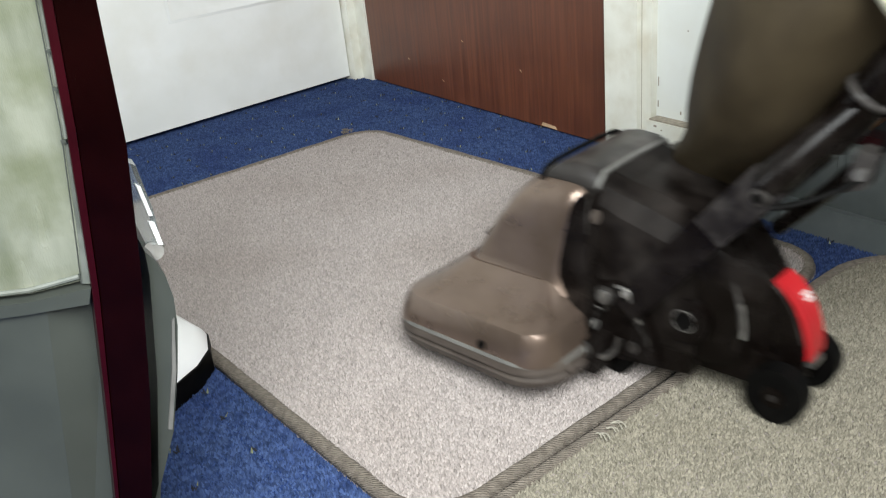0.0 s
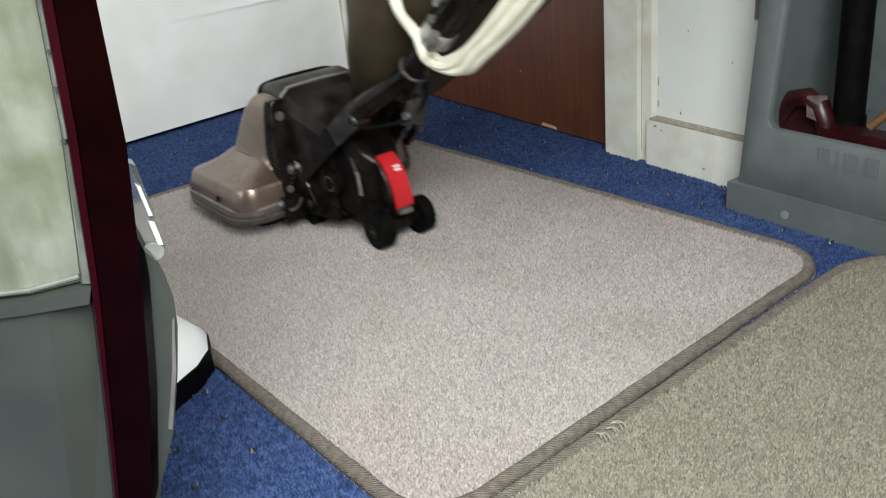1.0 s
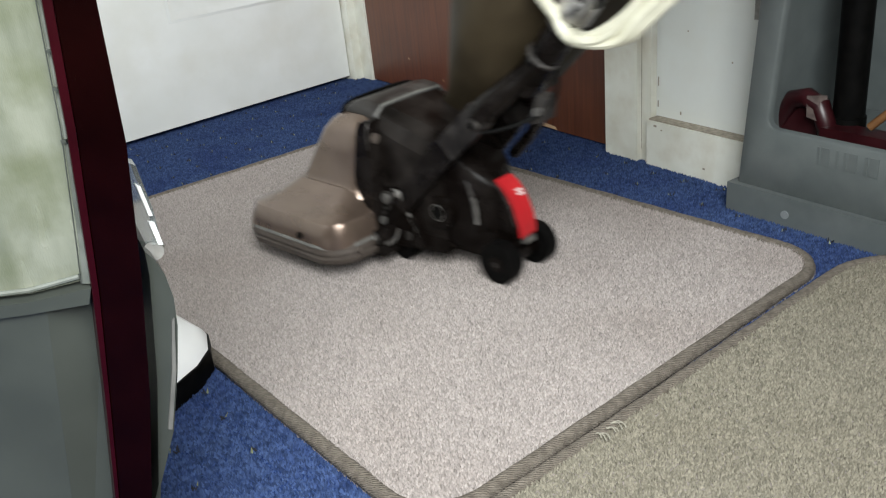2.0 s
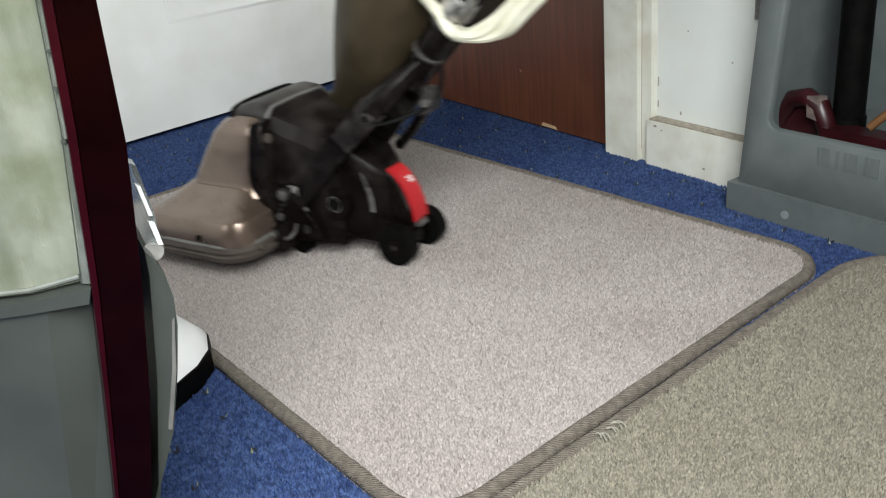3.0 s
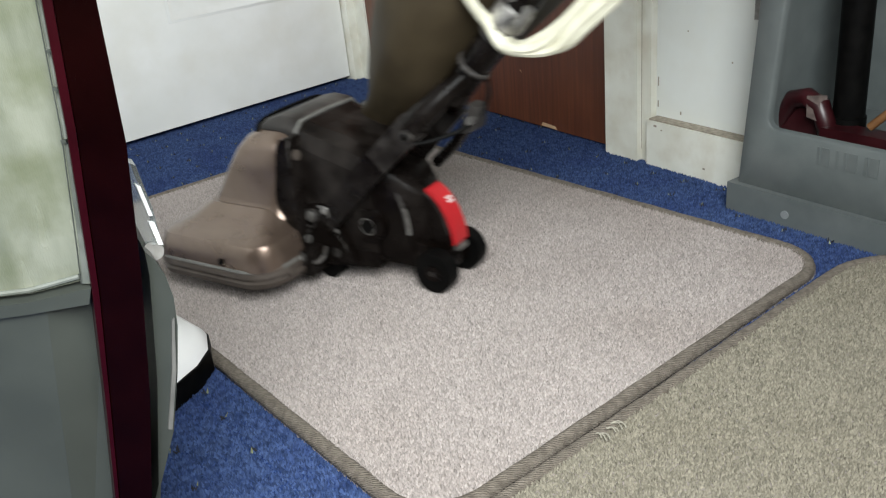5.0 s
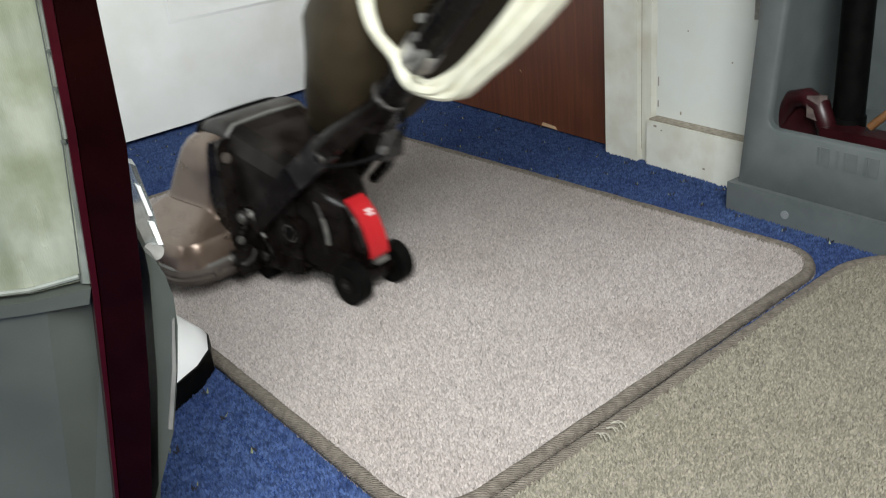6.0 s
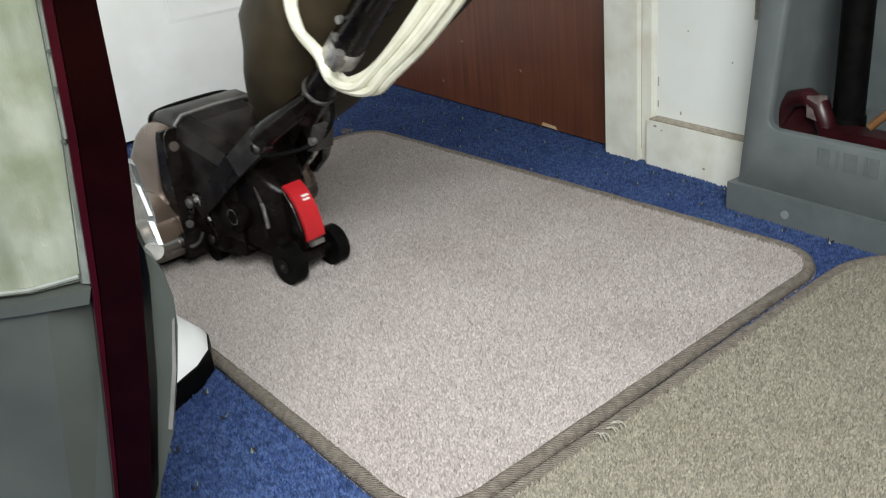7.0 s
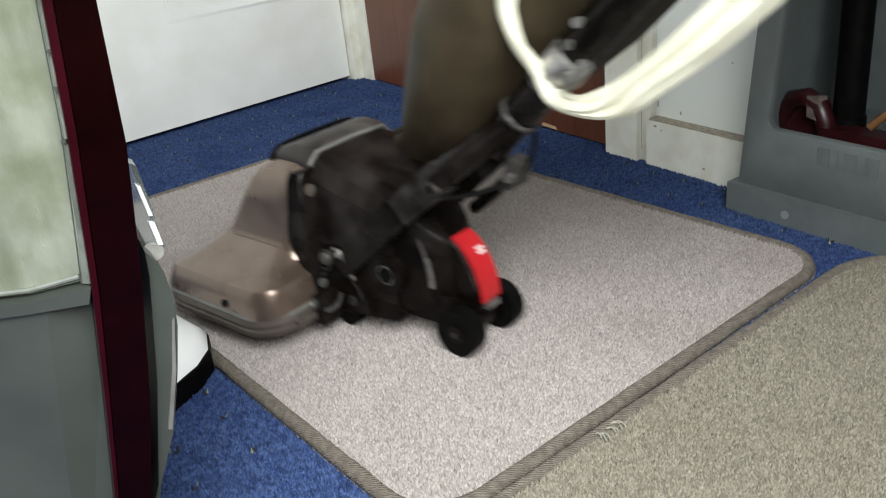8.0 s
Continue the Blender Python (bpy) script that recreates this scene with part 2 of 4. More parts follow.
def rod(points, radius, sides=10, closed=False):
    """A tube along points, with one radius or one for each point."""
    pts = [Vector(p) for p in points]
    rad = radius if isinstance(radius, (list, tuple)) else [radius] * len(pts)
    rings, up = [], Vector((0.13, 0.21, 0.97)).normalized()
    for i, p in enumerate(pts):
        a = pts[i - 1] if (i or closed) else p
        b = pts[(i + 1) % len(pts)] if (i < len(pts) - 1 or closed) else p
        d = (b - a).normalized()
        u = d.cross(up)
        u = (u if u.length > 1e-3 else d.cross(Vector((1, 0, 0)))).normalized()
        w = d.cross(u).normalized()
        rings.append([p + (u * math.cos(t) + w * math.sin(t)) * rad[i] for t in [2 * math.pi * k / sides for k in range(sides)]])
    if closed:
        rings.append(rings[0])
        bm = loft(rings, caps=False)
        bmesh.ops.remove_doubles(bm, verts=bm.verts[:], dist=1e-6)
        return bm
    return loft(rings)


def disc(centre, axis, radius, depth, sides=24, bevel=0.0):
    """A round plate or wheel blank."""
    c, a = Vector(centre), Vector(axis).normalized()
    bm = rod([c - a * depth / 2, c + a * depth / 2], radius, sides)
    return bevelled(bm, bevel)


def torus(centre, axis, radius, thick, sides=24):
    c, a = Vector(centre), Vector(axis).normalized()
    u = a.orthogonal().normalized()
    w = a.cross(u)
    return rod([c + (u * math.cos(t) + w * math.sin(t)) * radius for t in [2 * math.pi * k / sides for k in range(sides)]], thick, 8, True)


def tufts(name, material_, pos, height, width, lean, parent=None, seed=1, yaw=None):
    """A pile of tiny leaning tufts that stand at pos, an n x 3 array."""
    rng = np.random.default_rng(seed)
    n = len(pos)
    a = rng.uniform(0, 2 * np.pi, n)
    h = height * rng.uniform(0.7, 1.2, n)
    w = width * rng.uniform(0.75, 1.25, n)
    base = np.stack([pos + np.stack([np.cos(a + k * 2.0944) * w, np.sin(a + k * 2.0944) * w, np.zeros(n)], -1) for k in range(3)], 1)
    tip_a, tip_r = rng.uniform(0, 2 * np.pi, n), lean * rng.uniform(0, 1, n)
    tip = pos + np.stack([np.cos(tip_a) * tip_r, np.sin(tip_a) * tip_r, h], -1)
    co = np.concatenate([base, tip[:, None, :]], 1).reshape(-1, 3)
    tri = np.array([[0, 1, 3], [1, 2, 3], [2, 0, 3]])
    idx = (np.arange(n)[:, None, None] * 4 + tri[None]).reshape(-1)
    me = bpy.data.meshes.new(name)
    me.vertices.add(len(co))
    me.vertices.foreach_set("co", co.astype(np.float32).ravel())
    me.loops.add(len(idx))
    me.loops.foreach_set("vertex_index", idx.astype(np.int32))
    me.polygons.add(len(idx) // 3)
    me.polygons.foreach_set("loop_start", np.arange(0, len(idx), 3, dtype=np.int32))
    me.polygons.foreach_set("use_smooth", np.ones(len(idx) // 3, dtype=bool))
    me.update(calc_edges=True)
    ob = finish(new(name, me), material_)
    if parent is not None:
        ob.parent = parent
    return tagged(ob, kind="stuff")


def scatter(x0, x1, y0, y1, step, seed):
    rng = np.random.default_rng(seed)
    gx, gy = np.meshgrid(np.arange(x0, x1, step), np.arange(y0, y1, step))
    p = np.stack([gx.ravel(), gy.ravel()], -1)
    return p + rng.uniform(-0.5, 0.5, p.shape) * step


def in_rounded(p, hx, hy, r):
    q = np.maximum(np.abs(p) - np.array([hx - r, hy - r]), 0)
    return (np.hypot(q[:, 0], q[:, 1]) <= r) & (np.abs(p[:, 0]) <= hx) & (np.abs(p[:, 1]) <= hy)


# ---- large structure ----
floor = part("floor", block(-3.4, 2.4, -3.4, 3.0, -0.12, 0.0), BLUE)
tagged(floor, "blue cut-pile fitted carpet with small yellow flecks", "carpet", kind="structure")
ceiling = part("ceiling", block(-3.4, 2.4, -3.4, 3.0, CEIL, CEIL + 0.1), CEILING)
tagged(ceiling, "unseen ceiling, toned down to cut bounced light", "ceiling", kind="structure")


def wall_with_opening(name, o, way, length, s0, s1, z0, z1, mat_):
    bm = bmesh.new()
    pieces = [(-0.0, s0, 0, CEIL), (s1, length, 0, CEIL), (s0, s1, z1, CEIL)] + ([(s0, s1, 0, z0)] if z0 > 0 else [])
    for a, b, c, d in pieces:
        if b - a > 1e-4 and d - c > 1e-4:
            sub = along(o, way, a, b, -0.12, 0, c, d)
            me = bpy.data.meshes.new("piece")
            sub.to_mesh(me)
            sub.free()
            bm.from_mesh(me)
            bpy.data.meshes.remove(me)
    return tagged(part(name, bm, mat_), kind="structure")


wall_door = wall_with_opening("wall_north_west", C0, DW, 3.4, 0.03, 0.93, 0, 2.05, WALL)
tagged(wall_door, "white painted wall around the panelled door", "wall")
wall_closet = wall_with_opening("wall_north_east", C0, CW, 1.125, 0.062, 0.858, 0, 2.05, WALL)
wall_alcove = wall_with_opening("wall_east", C0 + CW * 1.125, CW, ROOM - 1.125, 0.0, 0.62, 0, 2.05, WALL)
tagged(wall_alcove, "white painted wall with an alcove behind the cabinet", "wall")
tagged(wall_closet, "white painted wall beside the brown closet door", "wall")
# unseen walls close the room; dark tan cuts bounce, openings hold the added lamps
wall_behind_left = wall_with_opening("wall_south_west", C1, CW, ROOM, ROOM * 0.42 - 0.65, ROOM * 0.42 + 0.65, 0.9, 2.0, BOUNCE_TAN)
tagged(wall_behind_left, "unseen tan wall added to cut bounce, open for a lamp", "wall")
wall_rear = wall_with_opening("wall_south_east", C2, (C3 - C2).normalized(), 3.4, 3.4 * 0.67 - 0.50, 3.4 * 0.67 + 0.50, 0.62, 1.54, BOUNCE_TAN)
tagged(wall_rear, "unseen tan rear wall added to cut bounce, open for a lamp", "wall")
# unseen slab added to stop sky light at the gap under the door
backing = part("wall_blocking_sky", along(C0, DW, -0.3, 1.3, -0.30, -0.20, 0, CEIL), WALL)
tagged(backing, "unseen wall added behind the door to block sky light", "wall", kind="structure")
# unseen wall added so the space behind door and cabinet stays dark
dark_back = part("wall_dark_back", along(C0, CW, -0.3, 2.4, -0.75, -0.65, 0, CEIL), WALL)
tagged(dark_back, "unseen wall added to keep the space behind the openings dark", "wall", kind="structure")


def white_door():
    ob = new("door_1")
    ob.location = C0
    tagged(ob, "closed white panelled door with faint scuffs", "door", kind="structure")
    nrm = lambda s, d, z: DW * s + Vector((DW.y, -DW.x, 0)) * (d if Vector((DW.y, -DW.x, 0)).y < 0 else -d) + Vector((0, 0, z))
    box_ = lambda s0, s1, d0, d1, z0, z1, b=0.0: hexa([nrm(s0, d0, z0), nrm(s1, d0, z0), nrm(s1, d1, z0), nrm(s0, d1, z0), nrm(s0, d0, z1), nrm(s1, d0, z1), nrm(s1, d1, z1), nrm(s0, d1, z1)], b)
    part("slab", box_(0.035, 0.925, -0.045, -0.005, 0.012, 2.04, 0.002), PAINT, ob)
    for s0, s1 in ((0.155, 0.465), (0.63, 0.83)):
        for z0, z1 in ((0.215, 0.90), (1.02, 1.86)):
            # a raised moulding round a field that stands slightly proud
            rings = []
            for inset, d in ((0, -0.0049), (0.003, -0.0034), (0.006, -0.0022), (0.010, -0.0036), (0.013, -0.0047), (0.022, -0.0047), (0.045, -0.003)):
                rings.append([nrm(s0 + inset, d, z0 + inset), nrm(s1 - inset, d, z0 + inset), nrm(s1 - inset, d, z1 - inset), nrm(s0 + inset, d, z1 - inset)])
            bm = loft(rings, caps=False)
            bm.faces.new([v for v in bm.verts][-4:])
            part("panel", bm, PAINT, ob)
    part("door_handle", disc(nrm(0.87, 0.03, 1.0), nrm(0, 1, 0), 0.027, 0.05, 24, 0.006), METAL, ob, "dull steel knob")
    return ob


white_door()
jamb = part("trim_1", along(C0, DW, -0.01, 0.031, -0.05, 0.014, 0, 2.08, 0.002), OLD_PAINT)
tagged(jamb, "narrow cream painted door jamb in the corner", "door frame", kind="structure")
jamb2 = part("trim_2", along(C0, CW, 0.004, 0.062, -0.03, 0.006, 0, 2.08, 0.002), OLD_PAINT)
tagged(jamb2, "cream painted casing beside the closet door", "door frame", kind="structure")
head1 = part("trim_3", along(C0, DW, 0.031, 0.99, -0.05, 0.014, 2.05, 2.12, 0.002), OLD_PAINT)
tagged(head1, "cream painted door head", "door frame", kind="structure")


def closet_door():
    ob = new("door_2")
    ob.location = C0
    tagged(ob, "reddish brown wood veneer closet door with worn lower edge", "door", kind="structure")
    side = Vector((CW.y, -CW.x, 0))
    side = side if side.y < 0 else -side
    p = lambda s, d, z: CW * s + side * d + Vector((0, 0, z))
    box_ = lambda s0, s1, d0, d1, z0, z1, b=0.0: hexa([p(s0, d0, z0), p(s1, d0, z0), p(s1, d1, z0), p(s0, d1, z0), p(s0, d0, z1), p(s1, d0, z1), p(s1, d1, z1), p(s0, d1, z1)], b)
    # veneer in vertical leaves with hairline grooves between them
    edges = [0.064, 0.17, 0.265, 0.375, 0.47, 0.565, 0.66, 0.755, 0.856]
    part("core", box_(0.064, 0.856, -0.034, -0.0045, 0.006, 2.045), WOOD, ob)
    for a, b in zip(edges, edges[1:]):
        part("plank", box_(a + 0.00005, b - 0.00005, -0.004, 0.002, 0.006, 2.045, 0.0003), WOOD, ob)
    part("chip", hexa([p(0.674, 0.0019, 0.008), p(0.716, 0.0019, 0.007), p(0.712, 0.0019, 0.012), p(0.678, 0.0019, 0.014), p(0.674, 0.0030, 0.008), p(0.716, 0.0030, 0.007), p(0.712, 0.0030, 0.012), p(0.678, 0.0030, 0.014)]), CHIP, ob, "pale chipped veneer")
    for s, z, w in ((0.44, 0.135, 0.006), (0.36, 0.045, 0.005), (0.62, 0.10, 0.004), (0.23, 0.075, 0.005)):
        part("scratch", hexa([p(s, 0.0019, z), p(s + w, 0.0019, z - 0.003), p(s + w, 0.0019, z - 0.002), p(s, 0.0019, z + 0.0015), p(s, 0.0026, z), p(s + w, 0.0026, z - 0.003), p(s + w, 0.0026, z - 0.002), p(s, 0.0026, z + 0.0015)]), CHIP, ob, "pale scratch")
    return ob


closet_door()
casing = part("trim_4", along(C0, CW, 0.857, 0.925, -0.04, 0.022, 0, 2.12, 0.003), OLD_PAINT)
tagged(casing, "cream painted closet casing with chipped edges", "door frame", kind="structure")
casing_edge = part("trim_5", along(C0, CW, 0.925, 0.944, -0.02, 0.012, 0, 2.12, 0.003), OLD_PAINT)
tagged(casing_edge, "cream painted inner bead of the closet casing", "door frame", kind="structure")
base_1 = part("baseboard", along(C0, CW, 0.944, 1.125, 0, 0.021, 0, 0.072, 0.003), OLD_PAINT)
tagged(base_1, "cream painted baseboard with a dusty top edge", "baseboard", kind="structure")
dust = part("trim_6", along(C0, CW, 0.947, 1.123, 0.0005, 0.0190, 0.0722, 0.0745, 0.001), DUST)
tagged(dust, "grey dust lying along the baseboard ledge", "dust", kind="structure")
hinge = part("trim_7", along(C0, CW, 1.112, 1.126, -0.01, 0.005, 0.232, 0.30, 0.001), METAL)
tagged(hinge, "small tarnished metal hinge leaf on the wall edge", "hinge", kind="structure")
for s_, z_, w, h, d in ((0.958, 0.0640, 0.006, 0.0030, 0.021), (0.972, 0.0600, 0.003, 0.0020, 0.021), (1.052, 0.0180, 0.004, 0.0025, 0.021), (0.990, 0.0830, 0.0025, 0.0050, 0.0), (1.077, 0.170, 0.0022, 0.0022, 0.0), (1.000, 0.205, 0.002, 0.002, 0.0),
                        (1.117, 0.150, 0.003, 0.022, 0.0), (1.119, 0.185, 0.003, 0.010, 0.0), (0.947, 0.120, 0.0016, 0.014, 0.0), (0.9465, 0.088, 0.002, 0.010, 0.0)):
    chip = part("trim_8", along(C0, CW, s_, s_ + w, d - 0.001, d + 0.0003, z_, z_ + h), DUST)
    tagged(chip, "small brown chip in the cream paint", "paint chip", kind="structure")
grime = part("trim_9", along(C0, CW, 0.9250, 0.9257, 0.0, 0.0124, 0.02, 0.60), DUST)
tagged(grime, "thin line of grime along the casing bead", "dirt line", kind="structure")
base_2 = part("baseboard", along(C0, DW, 0.99, 3.4, 0, 0.014, 0, 0.072, 0.003), OLD_PAINT)
tagged(base_2, "cream painted baseboard", "baseboard", kind="structure")

# ---- rugs ----
RUG_TURN = radians(37.476)


def make_rug(name, ax, by, hx, hy, r, tuft_mat, label, seed, askew=0.0):
    """A bound rug, placed by its middle along and across its own length."""
    ob = new(name)
    c, s = math.cos(RUG_TURN), math.sin(RUG_TURN)
    ob.location, ob.rotation_euler = (ax * c - by * s, ax * s + by * c, 0), (0, 0, RUG_TURN + askew)
    tagged(ob, label, "rug", "bound rugs on the carpet")
    part("backing", loft([[(x, y, z) for x, y in rounded(hx - e, hy - e, r, 9)] for z, e in ((0.0005, 0.002), (0.0088, 0.004))]), RUG, ob)
    # a wrapped cord binding with slightly uneven turns
    line = []
    ring = rounded(hx - 0.0078, hy - 0.0078, r, 14)
    for (x0, y0), (x1, y1) in zip(ring, ring[1:] + ring[:1]):
        n = max(1, int(math.hypot(x1 - x0, y1 - y0) / 0.0045))
        line += [(x0 + (x1 - x0) * k / n, y0 + (y1 - y0) * k / n, 0.0072 + 0.0003 * math.sin(0.35 * k)) for k in range(n)]
    rng = random.Random(seed)
    part("binding", rod(line, [0.0070 * rng.uniform(0.975, 1.025) for _ in line], 10, True), BINDING, ob, "taupe whipped edge binding")
    p = scatter(-hx, hx, -hy, hy, 0.0021, seed)
    p = p[in_rounded(p, hx - 0.0110, hy - 0.0110, r - 0.003)]
    z = np.full(len(p), 0.0093)
    tufts("pile", tuft_mat, np.column_stack([p, z]), 0.0036, 0.0018, 0.0022, ob, seed)
    return ob


rug = make_rug("rug", 0.5490, 0.8370, 0.298, 0.4545, 0.055, RUG_TUFT, "taupe cut-pile rug with whipped edge and rounded corners", 3)
mat_ = make_rug("rug", 0.455, 0.0762, 0.457, 0.305, 0.10, MAT_TUFT, "olive beige cut-pile rug butted against the taupe rug", 4, -0.013)


# frayed threads where the two bindings meet
def smooth_line(points, n=5, closed=False):
    """A curve that passes through the points."""
    pts = [Vector(p) for p in points]
    m, out = len(pts), []
    for i in range(m if closed else m - 1):
        p0, p1, p2, p3 = [pts[k % m] if closed else pts[min(max(k, 0), m - 1)] for k in (i - 1, i, i + 1, i + 2)]
        for j in range(n):
            t = j / n
            out.append(0.5 * ((2 * p1) + (p2 - p0) * t + (2 * p0 - 5 * p1 + 4 * p2 - p3) * t * t + (3 * p1 - p0 - 3 * p2 + p3) * t ** 3))
    return out if closed else out + [pts[-1]]


def frays():
    rng = random.Random(31)
    c, s_ = math.cos(RUG_TURN), math.sin(RUG_TURN)
    for k in range(9):
        a, b = rng.choice((0.418, 0.432, 0.436, 0.441, 0.452)) + rng.uniform(-0.004, 0.004), 0.3705 + rng.uniform(-0.003, 0.002)
        h = -1.3 + rng.uniform(-0.5, 0.5)
        l = rng.uniform(0.007, 0.013)
        pts = [(a + math.cos(h) * l * t + 0.002 * math.sin(3 * t), b + math.sin(h) * l * t, 0.0138 + 0.002 * math.sin(3.1 * t)) for t in (0, 0.25, 0.5, 0.75, 1)]
        part("fray", rod([(x - 0.455, y - 0.0762, z) for x, y, z in pts], 0.0006, 5), FRAY, mat_, "loose pale thread")


def lint():
    rng = random.Random(77)
    for k in range(10):
        a, b = 0.245 + rng.uniform(-0.008, 0.008), 0.4535 + rng.uniform(-0.006, 0.006)
        pts = [(a + rng.uniform(-0.006, 0.006), b + rng.uniform(-0.006, 0.006), 0.014 + rng.uniform(0, 0.007)) for _ in range(4)]
        part("lint", rod(smooth_line(pts, 4), 0.0007, 5), BINDING, rug, "brown lint caught on the edge")


frays()
lint()


# ---- carpet pile on the floor, where no rug lies ----
def to_rug(p):
    c, s = math.cos(RUG_TURN), math.sin(RUG_TURN)
    return np.column_stack([p[:, 0] * c + p[:, 1] * s, -p[:, 0] * s + p[:, 1] * c])


def carpet_pile():
    p = scatter(-0.75, 0.75, 0.30, 2.15, 0.0021, 7)
    q = to_rug(p)
    keep = ~in_rounded(q - np.array([0.5490, 0.8370]), 0.291, 0.4475, 0.05) & ~in_rounded(q - np.array([0.455, 0.0762]), 0.450, 0.298, 0.095)
    o = np.array([C0.x, C0.y])
    dn, cn = np.array([-DW.y, DW.x]), np.array([CW.y, -CW.x])
    inside = np.array([0.0, 1.0]) - o
    dn, cn = dn * np.sign(dn @ inside), cn * np.sign(cn @ inside)
    keep &= ((p - o) @ dn > -0.03) & ((p - o) @ cn > -0.02) & (p[:, 1] > np.abs(p[:, 0]) * 1.15)
    p = p[keep]
    # shorter pile along the pressed diamond lines
    u, v = (p[:, 0] * 0.8 + p[:, 1] * 0.6) / 0.105, (-p[:, 0] * 0.6 + p[:, 1] * 0.8) / 0.105
    line = np.minimum(np.abs(u - np.round(u)), np.abs(v - np.round(v))) < 0.03
    z = np.where(line, -0.0012, 0.0)
    ob = tufts("carpet_pile", BLUE_TUFT, np.column_stack([p, z]), 0.0040, 0.0019, 0.0020, None, 8)
    tagged(ob, "deep blue cut carpet pile", "carpet")


carpet_pile()


# ---- the vacuum that is pushed about ----
LIFT = 0.0118
PIVOT = Vector((0.115, 0.0, 0.095))


def pushed_vacuum():
    v = new("upright_vacuum")
    tagged(v, "old black and taupe upright vacuum with red foot pedal", "vacuum")
    # nozzle: a low wide box whose ends fall steeply, with a raised throat in its middle
    noz = part("nozzle", stack([(0.0545, 0.244, 0.0960, 0.1490, 0.034), (0.0590, 0.244, 0.0955, 0.1488, 0.034), (0.0700, 0.2425, 0.0920, 0.1462, 0.031), (0.0800, 0.2405, 0.0875, 0.1430, 0.028), (0.0832, 0.2400, 0.0852, 0.1410, 0.026), (0.0848, 0.2395, 0.0820, 0.1380, 0.024),
                                (0.0885, 0.2385, 0.0740, 0.1270, 0.022), (0.0940, 0.2370, 0.0660, 0.1120, 0.019), (0.1010, 0.2355, 0.0595, 0.0990, 0.017), (0.1080, 0.2340, 0.0530, 0.0890, 0.016)], 8), TAUPE, v, angle=24)
    part("bumper", stack([(0.0330, 0.244, 0.0905, 0.144, 0.037), (0.0350, 0.244, 0.0970, 0.1500, 0.041), (0.0420, 0.244, 0.0990, 0.1520, 0.042), (0.0438, 0.244, 0.0960, 0.1490, 0.040),
                          (0.0460, 0.244, 0.0960, 0.1490, 0.040), (0.0478, 0.244, 0.0990, 0.1520, 0.042), (0.0542, 0.244, 0.0980, 0.1510, 0.041)], 8), BUMPER, noz, "brown rubber bumper")
    part("bumper_line", stack([(0.0546, 0.244, 0.0977, 0.1507, 0.041), (0.0575, 0.244, 0.0967, 0.1497, 0.041)], 8), GREY_STRIP, noz, "pale bumper line")
    part("sole_plate", stack([(0.0135, 0.241, 0.0550, 0.108, 0.02), (0.0335, 0.241, 0.0620, 0.116, 0.02)], 6), RUBBER, noz, "black sole plate")
    part("vent_slot", disc((0.216, 0.1478, 0.0635), (0, 1, 0.15), 0.0042, 0.004, 12, 0.0008), RUBBER, noz, "dark vent hole")
    part("bumper_screw", disc((0.1452, 0.112, 0.046), (1, 0, 0), 0.0050, 0.004, 12, 0.001), BUMPER, noz)
    part("throat", stack([(0.0960, 0.230, 0.0640, 0.0945, 0.026), (0.1040, 0.228, 0.0580, 0.0880, 0.019), (0.1140, 0.226, 0.0540, 0.0845, 0.016), (0.1500, 0.2095, 0.0455, 0.0805, 0.015), (0.1740, 0.1990, 0.0390, 0.0775, 0.016),
                          (0.1860, 0.1930, 0.0330, 0.0735, 0.017), (0.1930, 0.1890, 0.0260, 0.0670, 0.016), (0.1960, 0.1870, 0.0180, 0.0580, 0.012)], 8), TAUPE, v, angle=60)
    part("front_plate", hexa([(0.302, -0.062, 0.099), (0.311, -0.062, 0.104), (0.311, 0.030, 0.104), (0.302, 0.030, 0.099), (0.201, -0.060, 0.191), (0.210, -0.060, 0.196), (0.210, 0.056, 0.196), (0.201, 0.056, 0.191)], 0.003), RUBBER, v, "black front plate")
    # headlight hood: an arched lid in front of a pale metal strip
    hood = part("headlight_hood", row_x([(0.150, 0.0590, 0.172, 0.2030, 0.015), (0.160, 0.0610, 0.178, 0.2085, 0.015), (0.180, 0.0615, 0.184, 0.2100, 0.013), (0.197, 0.0610, 0.187, 0.2065, 0.010), (0.207, 0.0595, 0.188, 0.2000, 0.006), (0.2105, 0.058, 0.189, 0.1950, 0.003)], 8), DARK_GREY, v, "dusty black headlight hood", angle=55)
    part("trim_strip", rod([(0.1515, 0.0605, 0.186), (0.1515, 0.0590, 0.1955), (0.1515, 0.048, 0.2045), (0.1515, 0, 0.2062), (0.1515, -0.048, 0.2045), (0.1515, -0.0605, 0.190)], 0.0020, 8), GREY_STRIP, hood, "dull metal trim strip")
    part("front_rim", rod(smooth_line([(0.207, 0.0635, 0.180), (0.208, 0.0625, 0.191), (0.206, 0.052, 0.2035), (0.205, 0.0, 0.2065), (0.206, -0.052, 0.2035), (0.208, -0.0625, 0.188)]), 0.0026, 8), RUBBER, hood, "black rubber rim")
    # slanted flange between the nozzle and the fan housing, with its bare rear face
    fl = part("flange", prism([(0.188, 0.062), (0.1865, 0.095), (0.1630, 0.184), (0.1570, 0.1925), (0.1490, 0.1925), (0.1490, 0.046), (0.176, 0.046)], -0.0815, 0.0815, bevel=0.0045, segments=3), BLACK, v)
    part("screw", disc((0.1482, 0.068, 0.1715), (1, 0, 0), 0.0062, 0.003, 16, 0.0008), BUMPER, fl, "brown screw head")
